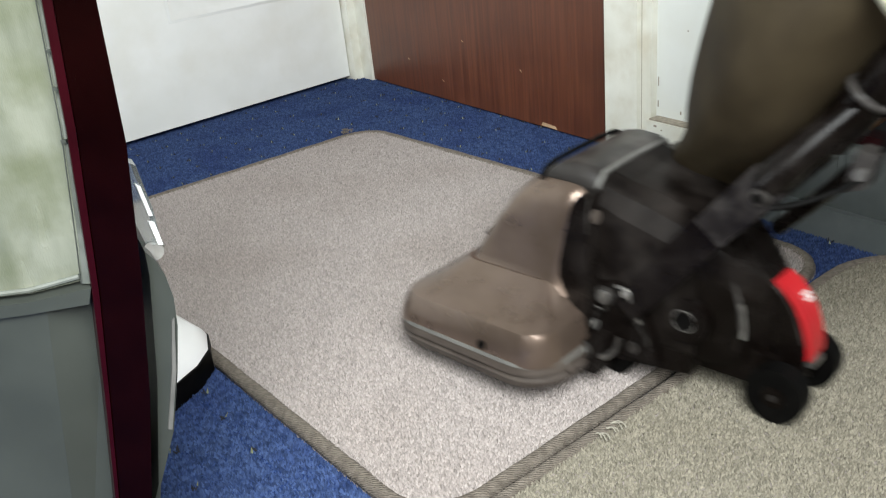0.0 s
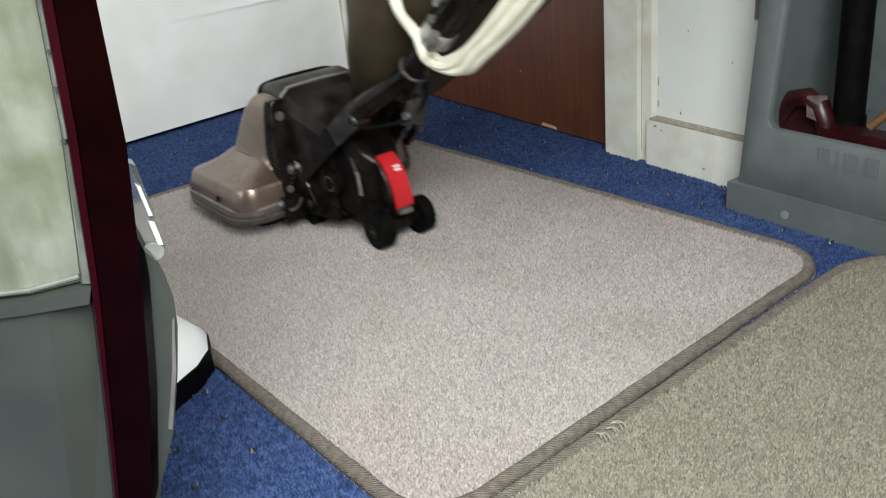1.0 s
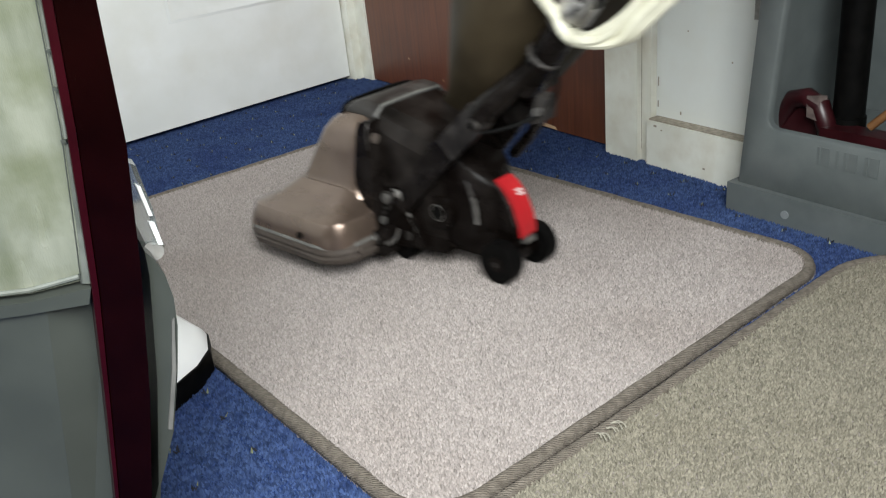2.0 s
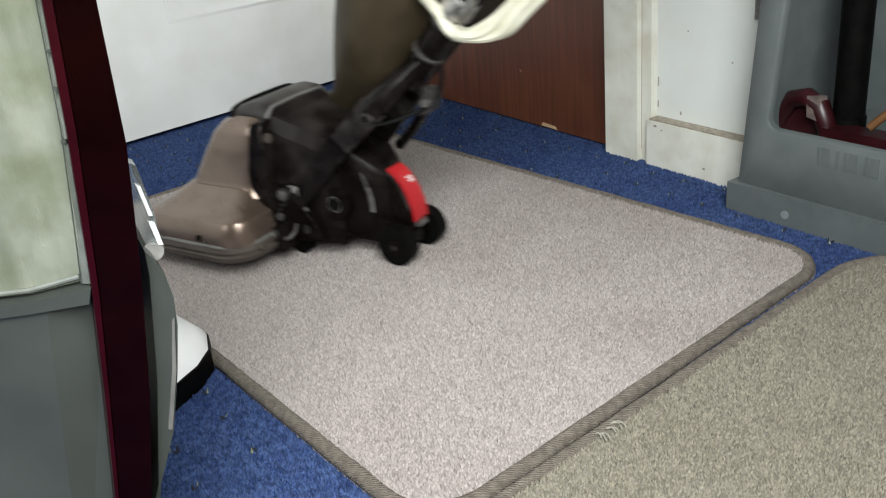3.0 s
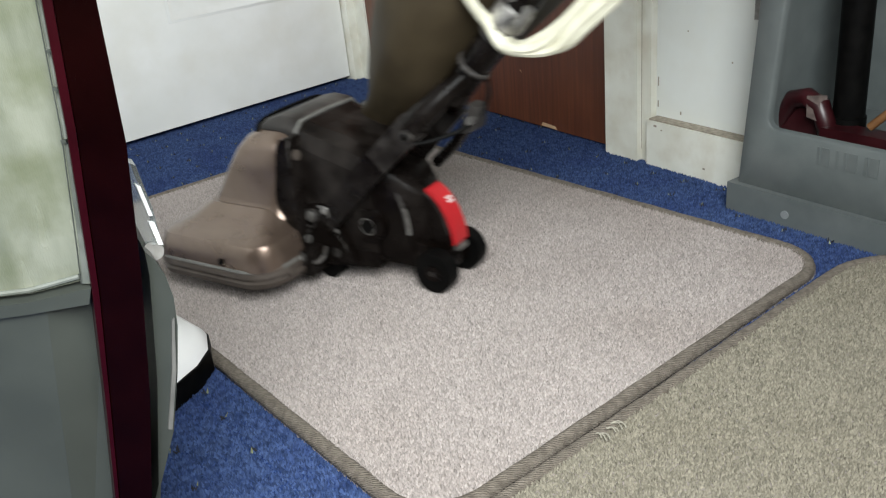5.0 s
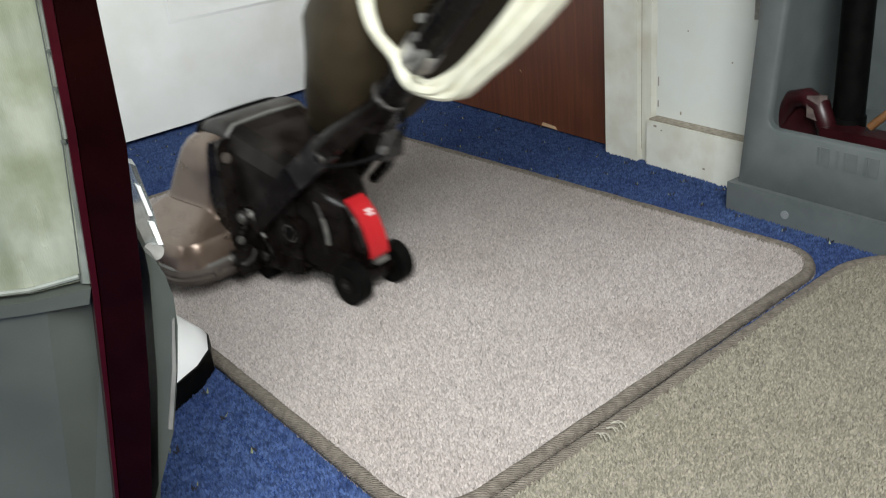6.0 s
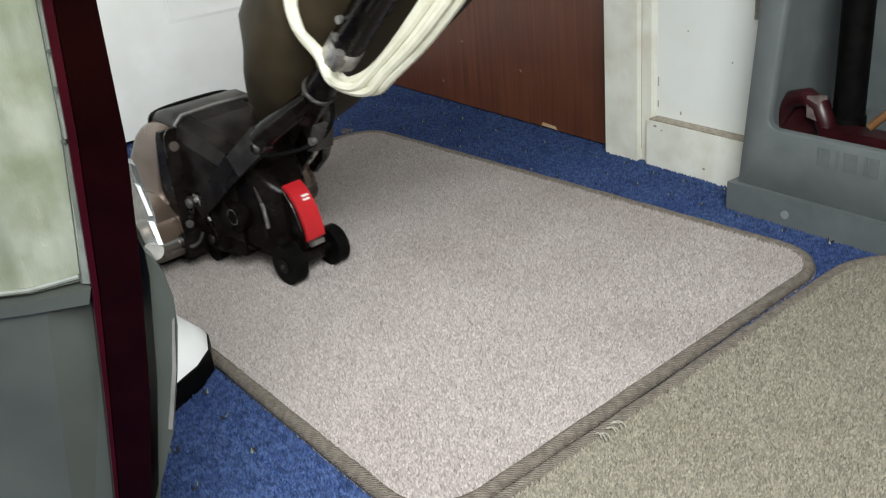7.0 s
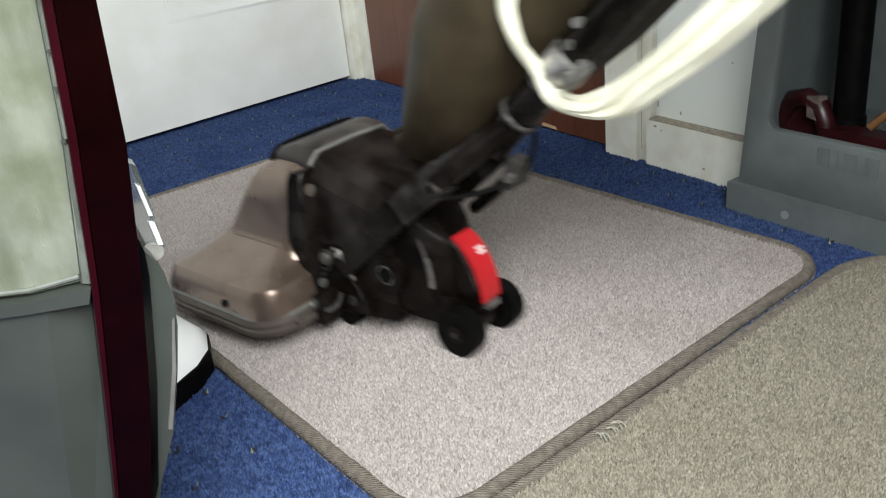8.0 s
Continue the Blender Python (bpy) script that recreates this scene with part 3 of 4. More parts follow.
    part("screw", disc((0.1482, 0.072, 0.070), (1, 0, 0), 0.0050, 0.003, 14, 0.0008), METAL, fl)
    part("flange_lip", rod(smooth_line([(0.1495, 0.0800, 0.160), (0.1495, 0.0790, 0.180), (0.1500, 0.0730, 0.1915), (0.1505, 0.060, 0.1935)]), 0.0013, 6), WORN, fl, "lighter line along the flange edge")
    # fan housing: flat panels that taper to the rear
    part("fan_housing", row_x([(0.1500, 0.0620, 0.041, 0.2030, 0.022), (0.1300, 0.0610, 0.039, 0.1965, 0.024), (0.1050, 0.0575, 0.037, 0.1880, 0.025), (0.0800, 0.0525, 0.036, 0.1760, 0.024), (0.0660, 0.0490, 0.036, 0.1680, 0.022)], 3), ENAMEL_DUST, v, angle=20)
    part("top_plate", hexa([(0.146, -0.0400, 0.1990), (0.070, -0.030, 0.1685), (0.070, 0.030, 0.1685), (0.146, 0.0400, 0.1990), (0.147, -0.0395, 0.2035), (0.069, -0.0295, 0.1712), (0.069, 0.0295, 0.1712), (0.147, 0.0395, 0.2035)], 0.0010), ENAMEL_DUST, v, "dusty flat cover plate")
    part("motor_cover", row_x([(0.0680, 0.0450, 0.042, 0.1660, 0.014), (0.0520, 0.0400, 0.042, 0.1565, 0.013), (0.0360, 0.0330, 0.044, 0.1425, 0.011), (0.0220, 0.0240, 0.046, 0.1285, 0.008), (0.0150, 0.0170, 0.048, 0.1215, 0.006)], 3), BLACK, v, angle=30)
    part("chassis", hexa([(0.068, -0.048, 0.035), (0.168, -0.070, 0.035), (0.168, 0.070, 0.035), (0.068, 0.048, 0.035), (0.062, -0.046, 0.075), (0.163, -0.066, 0.075), (0.163, 0.066, 0.075), (0.062, 0.046, 0.075)], 0.004), BLACK, v)
    part("belt_housing", block(0.136, 0.176, -0.0880, 0.0880, 0.0300, 0.0620, 0.005, 3), BLACK, v)
    # curved side fenders over the rear arm
    for s in (1, -1):
        line = [(0.078, 0.158), (0.066, 0.154), (0.053, 0.143), (0.042, 0.128), (0.0350, 0.108), (0.0315, 0.084), (0.0320, 0.064)]
        inner = [(0.050, 0.058), (0.050, 0.086), (0.058, 0.108), (0.078, 0.124)]
        fender = part("fender", prism([(x, z) for x, z in line + inner], 0.020 * s, 0.0345 * s, bevel=0.0025), BLACK, v)
        part("fender_band", rod(smooth_line([(x + 0.0005, 0.0335 * s, z) for x, z in line[2:6]]), 0.0022, 6), DARK_GREY, fender, "rubbed dark edge")
        if s > 0:
            part("lip", rod(smooth_line([(x - 0.0008, 0.0330, z) for x, z in ((0.0352, 0.107), (0.0332, 0.098), (0.0318, 0.086), (0.0318, 0.076))]), 0.0024, 6), METAL, fender, "bright line along the near fender edge")
        part("bracket", hexa([(-0.010, 0.015 * s, 0.030), (0.085, 0.024 * s, 0.040), (0.085, 0.038 * s, 0.040), (-0.010, 0.023 * s, 0.030), (0.004, 0.015 * s, 0.058), (0.085, 0.024 * s, 0.085), (0.085, 0.038 * s, 0.085), (0.004, 0.023 * s, 0.058)], 0.003), BLACK, v)
    # rear arm with the red pedal
    outer = [(0.052, 0.150), (0.036, 0.140), (0.0200, 0.1255), (0.0060, 0.1130), (-0.0050, 0.0955), (-0.0125, 0.0740), (-0.0140, 0.0520)]
    arm = part("rear_arm", prism(outer + [(0.006, 0.040), (0.016, 0.074), (0.030, 0.098), (0.052, 0.116)], -0.0150, 0.0150, bevel=0.003), BLACK, v)
    part("arm_lip", rod(smooth_line([(x + 0.0016, 0.0146, z) for x, z in outer[2:6]]), 0.0009, 6), WORN, arm, "worn edge")
    arc = [(0.0190, 0.1232), (0.0090, 0.1165), (0.0005, 0.1065), (-0.0060, 0.0945), (-0.0110, 0.0800), (-0.0135, 0.0660), (-0.0135, 0.0590)]
    skin = [(x - 0.0042, z + 0.0030) for x, z in arc]
    ped = part("pedal", prism(skin + arc[::-1], -0.0128, 0.0128, bevel=0.0018, flat=False), RED, v, "red plastic foot pedal")
    part("pedal_foot", block(-0.0185, -0.0120, -0.0100, 0.0100, 0.0530, 0.0588, 0.0012), METAL, ped, "worn pedal end")
    for k in range(2):
        x, z = -0.0011 - 0.0023 * k, 0.1130 - 0.0040 * k
        part("mark", hexa([(x, -0.007, z), (x, 0.002, z), (x - 0.0014, 0.001, z - 0.0022), (x - 0.0014, -0.008, z - 0.0022), (x - 0.0024, -0.007, z + 0.0008), (x - 0.0024, 0.002, z + 0.0008), (x - 0.0038, 0.001, z - 0.0014), (x - 0.0038, -0.008, z - 0.0014)]), WHITE_INK, ped, "white printed mark")
    # wheels
    for s in (1, -1):
        w = part("wheel", disc((0, 0, 0), (0, 1, 0), 0.0245, 0.017, 28, 0.004), RUBBER, v, at=(-0.001, 0.0325 * s, 0.0245 + LIFT))
        part("hub", disc((0, 0.0088 * s, 0), (0, 1, 0), 0.0095, 0.003, 16, 0.001), BLACK, w)
        part("axle_cap", disc((0, 0.0108 * s, 0), (0, 1, 0), 0.0030, 0.002, 10), DARK_GREY, w)
        fw = part("wheel", disc((0, 0, 0), (0, 1, 0), 0.0165, 0.014, 24, 0.003), RUBBER, v, at=(0.140, 0.045 * s, 0.0165 + LIFT))
        part("axle_cap", disc((0, 0.0075 * s, 0), (0, 1, 0), 0.0030, 0.002, 10), BLACK, fw)
    part("axle", rod([(-0.001, -0.03, 0.0365), (-0.001, 0.03, 0.0365)], 0.010, 12), BLACK, v)
    # round boss, latches and small oily fittings of the side
    boss = part("boss", disc((0.0735, 0.0470, 0.088), (0, 1, 0), 0.021, 0.012, 28, 0.002), BLACK, v)
    part("ring", torus((0.0735, 0.0520, 0.088), (0, 1, 0), 0.0098, 0.0012, 28), METAL, boss, "worn steel ring")
    part("boss_core", disc((0.0735, 0.0525, 0.088), (0, 1, 0), 0.0080, 0.003, 20, 0.001), RUBBER, boss)
    casting = part("side_casting", prism([(0.170, 0.044), (0.172, 0.112), (0.150, 0.110), (0.128, 0.114), (0.108, 0.100), (0.096, 0.070), (0.092, 0.042)], 0.048, 0.0640, bevel=0.004), BLACK, v)
    latch = part("latch", prism([(0.171, 0.1165), (0.168, 0.1105), (0.161, 0.1045), (0.152, 0.1015), (0.146, 0.1060), (0.138, 0.1060), (0.132, 0.1000), (0.135, 0.0915), (0.144, 0.0895), (0.149, 0.0945), (0.158, 0.0985), (0.166, 0.1060)], 0.0635, 0.0685, bevel=0.0014), WORN, v, "oily bent belt latch")
    part("latch_screw", disc((0.1405, 0.070, 0.0985), (0, 1, 0), 0.0062, 0.004, 16, 0.001), METAL, latch)
    part("latch_screw", disc((0.1175, 0.0705, 0.1085), (0, 1, 0), 0.0034, 0.005, 12, 0.001), SLEEVE, latch, "bright screw")
    part("latch_rod", rod(smooth_line([(0.1280, 0.068, 0.1115), (0.1175, 0.0690, 0.1110), (0.1140, 0.068, 0.1000), (0.1120, 0.066, 0.0890), (0.1080, 0.064, 0.0800)]), 0.0019, 7), METAL, latch, "bent steel rod")
    part("spring", torus((0.1455, 0.0665, 0.0885), (0, 1, 0), 0.0056, 0.0015, 18), WORN, latch)
    part("lug", hexa([(0.150, 0.062, 0.071), (0.158, 0.062, 0.069), (0.158, 0.071, 0.069), (0.150, 0.071, 0.071), (0.148, 0.062, 0.080), (0.156, 0.062, 0.082), (0.156, 0.071, 0.082), (0.148, 0.071, 0.080)], 0.0015), WORN, v, "greasy lug")
    part("lever", prism([(0.1175, 0.0840), (0.1130, 0.0845), (0.1060, 0.0750), (0.0990, 0.0660), (0.0975, 0.0560), (0.1010, 0.0580), (0.1040, 0.0670), (0.1130, 0.0760)], 0.0600, 0.0640, bevel=0.0012), METAL, v, "worn steel lever")
    part("bolt", disc((0.1150, 0.0635, 0.0540), (0, 1, 0), 0.0058, 0.005, 16, 0.001), WORN, v)
    foot = part("front_lug", disc((0.1500, 0.0850, 0.0520), (0.2, 1, 0), 0.0095, 0.010, 18, 0.002), WORN, v, "greasy front lug")
    part("bolt", disc((0.1500, 0.0905, 0.0520), (0.2, 1, 0), 0.0050, 0.004, 14, 0.001), METAL, foot)
    part("hook", rod(smooth_line([(0.1440, 0.084, 0.049), (0.1335, 0.082, 0.046), (0.1270, 0.074, 0.052), (0.1260, 0.068, 0.062)]), 0.0026, 7), WORN, foot)
    part("bag_outlet", rod([(0.130, -0.050, 0.110), (0.130, -0.080, 0.115), (0.128, -0.092, 0.135)], [0.028, 0.028, 0.026], 18), BLACK, v)
    return v


def handle_of(v):
    """The forked handle with bag and cable, in the space of its hinge."""
    P = PIVOT
    q = lambda x, y, z: (x - P.x, y - P.y, z - P.z)
    W = Vector((-0.665, 0, 0.747))
    A = Vector((-0.045, 0.0, 0.2565))
    up = lambda k, dx=0.0, y=0.0: q(A.x + W.x * k + W.z * dx, y, A.z + W.z * k - W.x * dx)
    h = part("handle", rod([up(-0.035), up(0.06), up(0.062), up(0.90)], [0.0165, 0.0170, 0.0180, 0.0180], 18), BLACK, v, at=P)
    for s in (1, -1):
        part("fork_arm", hexa([q(0.110, 0.0655 * s, 0.084), q(0.128, 0.0655 * s, 0.100), q(0.128, 0.0710 * s, 0.100), q(0.110, 0.0710 * s, 0.084),
                               q(0.036, 0.0530 * s, 0.158), q(0.058, 0.0530 * s, 0.180), q(0.058, 0.0580 * s, 0.180), q(0.036, 0.0580 * s, 0.158)], 0.0015), BLACK, h)
        part("fork_plate", hexa([q(0.036, 0.0520 * s, 0.158), q(0.056, 0.0520 * s, 0.178), q(0.056, 0.0585 * s, 0.178), q(0.036, 0.0585 * s, 0.158),
                                 q(-0.010, 0.0380 * s, 0.200), q(0.012, 0.0380 * s, 0.222), q(0.012, 0.0480 * s, 0.222), q(-0.010, 0.0480 * s, 0.200)], 0.004), FORK, h, "worn black fork plate")
        bolt = part("bolt", disc(q(0.0055, 0.0515 * s, 0.2000), (0.35, 1 * s, 0), 0.0072, 0.006, 18, 0.0015), WORN, h, "rubbed hollow bolt")
        part("bolt_socket", disc(q(0.0066, 0.0547 * s, 0.2000), (0.35, 1 * s, 0), 0.0038, 0.002, 14), RUBBER, bolt)
        part("fork_neck", rod([q(0.006, 0.043 * s, 0.206), q(-0.006, 0.037 * s, 0.219), q(-0.024, 0.020 * s, 0.237), q(-0.042, 0.006 * s, 0.2535)], [0.0135, 0.0135, 0.0125, 0.0120], 12), BLACK, h)
    part("collar", torus(up(0.010), W, 0.0168, 0.0028, 24), DARK_GREY, h)
    part("collar", torus(up(0.052), W, 0.0176, 0.0022, 24), DARK_GREY, h)
    part("sleeve", rod([up(0.066), up(0.068), up(0.088), up(0.090)], [0.0180, 0.0192, 0.0192, 0.0180], 18), SLEEVE, h, "scuffed bright sleeve")
    for k, dx in ((0.100, 0.004), (0.118, 0.010)):
        part("rivet", disc(up(k, dx, 0.0175), (0, 1, 0), 0.0042, 0.005, 12, 0.001), METAL, h)
    part("switch_cable", rod(smooth_line([q(-0.002, 0.050, 0.192), q(-0.018, 0.040, 0.194), q(-0.040, 0.022, 0.201), q(-0.054, 0.004, 0.212), q(-0.062, -0.006, 0.232), q(-0.058, -0.010, 0.252)]), 0.0026, 8), RUBBER, h, "black rubber cable")
    part("clamp", hexa([q(-0.052, -0.012, 0.198), q(-0.036, -0.012, 0.194), q(-0.036, 0.012, 0.194), q(-0.052, 0.012, 0.198), q(-0.060, -0.009, 0.222), q(-0.046, -0.009, 0.226), q(-0.046, 0.009, 0.226), q(-0.060, 0.009, 0.222)], 0.003), DARK_GREY, h, "worn clamp")
    part("clamp_screw", disc(q(-0.050, 0.014, 0.210), (0, 1, 0), 0.0045, 0.006, 12, 0.001), METAL, h)
    part("link", rod([q(-0.040, -0.004, 0.206), q(-0.016, -0.030, 0.184), q(0.010, -0.046, 0.160), q(0.042, -0.054, 0.132)], 0.0070, 8), BLACK, h)
    part("cable_hook", rod(smooth_line([up(0.080, -0.010, 0.010), up(0.084, -0.018, 0.026), up(0.096, -0.022, 0.034), up(0.112, -0.020, 0.036)]), 0.0055, 8), METAL, h, "grey cable hook")
    # loops of cable that hang on the handle
    rng = random.Random(9)
    ctl = [(-0.078, 0.345), (-0.084, 0.308), (-0.097, 0.280), (-0.116, 0.264), (-0.138, 0.266), (-0.170, 0.290), (-0.228, 0.345), (-0.312, 0.445), (-0.395, 0.580), (-0.460, 0.700), (-0.470, 0.735), (-0.445, 0.720), (-0.325, 0.605), (-0.198, 0.490), (-0.108, 0.400)]
    for k in range(5):
        e, y = 0.0068 * k, 0.012 + 0.005 * (k % 2)
        line = [q(x + 0.012 - e * (0.9 if i in (4, 5, 6, 7, 8) else -0.25) + rng.uniform(-0.002, 0.002), (0.032 if i < 2 or i > 12 else y) + rng.uniform(-0.002, 0.002), z + 0.026 - e * (0.25 if 2 < i < 9 else -0.2) + rng.uniform(-0.002, 0.002)) for i, (x, z) in enumerate(ctl)]
        part("cable_loop", rod(smooth_line(line, 5, True), 0.0047, 8, True), CORD, h, "cream rubber cable loop")
    # bag: a heavy sleeve that rises from the outlet and hangs before the handle: height, middle along and across, half depth, half width
    levels = [(0.108, 0.133, -0.090, 0.025, 0.026), (0.130, 0.132, -0.090, 0.031, 0.032), (0.152, 0.126, -0.088, 0.042, 0.040), (0.170, 0.116, -0.084, 0.052, 0.048), (0.186, 0.098, -0.080, 0.060, 0.056), (0.205, 0.070, -0.074, 0.062, 0.066),
              (0.222, 0.054, -0.071, 0.064, 0.080), (0.245, 0.042, -0.076, 0.072, 0.096), (0.270, 0.028, -0.092, 0.084, 0.121), (0.300, 0.010, -0.104, 0.097, 0.139), (0.335, -0.010, -0.112, 0.108, 0.150), (0.38, -0.040, -0.115, 0.117, 0.153),
              (0.45, -0.096, -0.108, 0.122, 0.144), (0.58, -0.212, -0.092, 0.112, 0.120), (0.70, -0.325, -0.082, 0.092, 0.098), (0.80, -0.425, -0.074, 0.062, 0.066), (0.84, -0.470, -0.070, 0.028, 0.030)]
    rings = []
    for z, cx, cy, hx, hy in levels:
        ring = []
        for i in range(40):
            t = 2 * math.pi * i / 40
            fold = 1 + 0.03 * math.sin(3 * t + z * 30) + 0.02 * math.sin(7 * t - z * 55)
            ring.append(q(cx + hx * math.cos(t) * (0.6 + 0.4 * fold), cy + hy * math.sin(t) * fold, z))
        rings.append(ring)
    bag = part("bag", loft(rings), BAG, h, "dark brown vinyl dust bag", angle=80)
    part("hem_cord", rod(smooth_line([ring[27] for ring in rings[7:12]]), 0.0024, 8), HEM, bag, "pale twisted hem cord")
    return h


vacuum = pushed_vacuum()
handle = handle_of(vacuum)


# ---- grey storage cabinet with tools in it ----
CAB_O = Vector((0.389, 1.000, 0))
CAB_W = Vector((math.cos(radians(-57.6)), math.sin(radians(-57.6)), 0))
CAB_N = Vector((-CAB_W.y, CAB_W.x, 0))


def cab(s, d, z):
    """s along the front, d behind it."""
    return CAB_O + CAB_W * s + CAB_N * d + Vector((0, 0, z))


def cab_block(s0, s1, d0, d1, z0, z1, lean=0.0, bevel=0.002, right=0.0):
    t = lean * (z1 - z0)
    u = right * (z1 - z0)
    return hexa([cab(s0, d0, z0), cab(s1, d0, z0), cab(s1, d1, z0), cab(s0, d1, z0), cab(s0 + t, d0, z1), cab(s1 + u, d0, z1), cab(s1 + u, d1, z1), cab(s0 + t, d1, z1)], bevel)


def storage_cabinet():
    c = new("storage_cabinet")
    tagged(c, "open grey moulded plastic tool cabinet standing against the wall", "cabinet")
    plinth = cab_block(-0.009, 0.43, -0.006, 0.235, 0.001, 0.040, bevel=0.0)
    part("plinth", bevelled(plinth, 0.013, 5), CABINET, c, angle=60)
    # the moulded front: one frame round a large opening with rounded corners
    def ring(s0, s1, z0, z1, t0, t1, r, d):
        pts = []
        for cx, cz, a0 in ((s1, z0, -90), (t1, z1, 0), (t0, z1, 90), (s0, z0, 180)):
            sx, sz = (-1 if cx in (s1, t1) else 1), (1 if cz == z0 else -1)
            for k in range(6):
                a = radians(a0 + 18 * k)
                pts.append(cab(cx + sx * r + r * math.cos(a), d, cz + sz * r + r * math.sin(a)))
        return pts

    part("front", loft([ring(0.0005, 0.4225, 0.036, 0.62, 0.042, 0.381, 0.004, 0.014), ring(0.0005, 0.4225, 0.036, 0.62, 0.042, 0.381, 0.004, 0.0045), ring(0.0025, 0.4205, 0.038, 0.618, 0.044, 0.379, 0.006, 0.0028),
                        ring(0.036, 0.386, 0.1160, 0.565, 0.072, 0.352, 0.014, 0.0028), ring(0.0385, 0.3835, 0.1185, 0.5625, 0.0745, 0.3495, 0.013, 0.005), ring(0.0385, 0.3835, 0.1185, 0.5625, 0.0745, 0.3495, 0.013, 0.014)], caps=False), CABINET, c, angle=50)
    part("side", cab_block(0.001, 0.010, 0.0145, 0.225, 0.036, 0.62, 0.075, 0.003, 0.075), CABINET, c)
    part("side", cab_block(0.412, 0.421, 0.0145, 0.225, 0.036, 0.62, -0.07, 0.003, -0.07), CABINET, c)
    part("back", cab_block(0.002, 0.42, 0.212, 0.225, 0.036, 0.62, 0.07, 0.003, -0.07), CABINET, c)
    part("shelf", cab_block(0.011, 0.411, 0.0145, 0.214, 0.088, 0.096, bevel=0.002), CABINET, c)
    part("top", cab_block(0.050, 0.37, 0.0145, 0.225, 0.60, 0.625, bevel=0.006), CABINET, c)
    part("plug", disc(cab(0.078, -0.0062, 0.0175), CAB_N, 0.0052, 0.003, 20, 0.001), CABINET_LOGO, c, "pale round plug")
    # plain raised bars where the maker's emblem is moulded
    for s, w, lean in ((0.108, 0.003, 0), (0.114, 0.009, 0), (0.131, 0.003, 0), (0.141, 0.003, 0), (0.147, 0.010, 0), (0.166, 0.003, 0), (0.172, 0.010, 0), (0.192, 0.003, 0), (0.206, 0.003, 0)):
        part("emblem_bar", cab_block(s, s + w, 0.0019, 0.0040, 0.088, 0.110, bevel=0.0006), CABINET, c)
    return c


storage_cabinet()


def stored_hose():
    h = new("vacuum_hose")
    tagged(h, "plain black vacuum hose standing in the grey cabinet", "hose")
    a, b = cab(0.094, 0.085, 0.097), cab(0.086, 0.085, 0.56)
    part("tube", rod([a, b], 0.0185, 18), RUBBER, h)
    part("cuff", rod([a, a + (b - a) * 0.06], 0.0205, 18), RUBBER, h)


def maroon_tool():
    t = new("cleaning_tool")
    tagged(t, "maroon plastic cleaning tool lying on the cabinet shelf", "tool")
    part("arch", rod([cab(0.008, 0.07, 0.103), cab(0.018, 0.068, 0.122), cab(0.030, 0.066, 0.140), cab(0.050, 0.064, 0.146), cab(0.070, 0.062, 0.138), cab(0.080, 0.060, 0.118), cab(0.082, 0.060, 0.106)], [0.010, 0.011, 0.012, 0.012, 0.012, 0.012, 0.010], 14), MAROON, t)
    part("panel", hexa([cab(0.012, 0.066, 0.097), cab(0.072, 0.066, 0.097), cab(0.072, 0.090, 0.097), cab(0.012, 0.090, 0.097), cab(0.034, 0.066, 0.140), cab(0.062, 0.066, 0.140), cab(0.062, 0.090, 0.140), cab(0.034, 0.090, 0.140)], 0.003), MAROON, t)
    part("cap", hexa([cab(0.060, 0.049, 0.126), cab(0.080, 0.049, 0.122), cab(0.084, 0.056, 0.124), cab(0.066, 0.056, 0.128), cab(0.056, 0.053, 0.151), cab(0.072, 0.053, 0.153), cab(0.076, 0.064, 0.152), cab(0.060, 0.064, 0.151)], 0.003), TOOL_CAP, t, "dusty grey-brown cap")
    part("bar", cab_block(0.082, 0.30, 0.045, 0.075, 0.097, 0.118, bevel=0.006), MAROON, t)


def amber_stick():
    s = part("wooden_rod", rod([cab(0.135, 0.06, 0.124), cab(0.24, 0.09, 0.24)], 0.005, 10), AMBER)
    tagged(s, "amber wooden rod leaning in the cabinet", "rod")


stored_hose()
maroon_tool()
amber_stick()


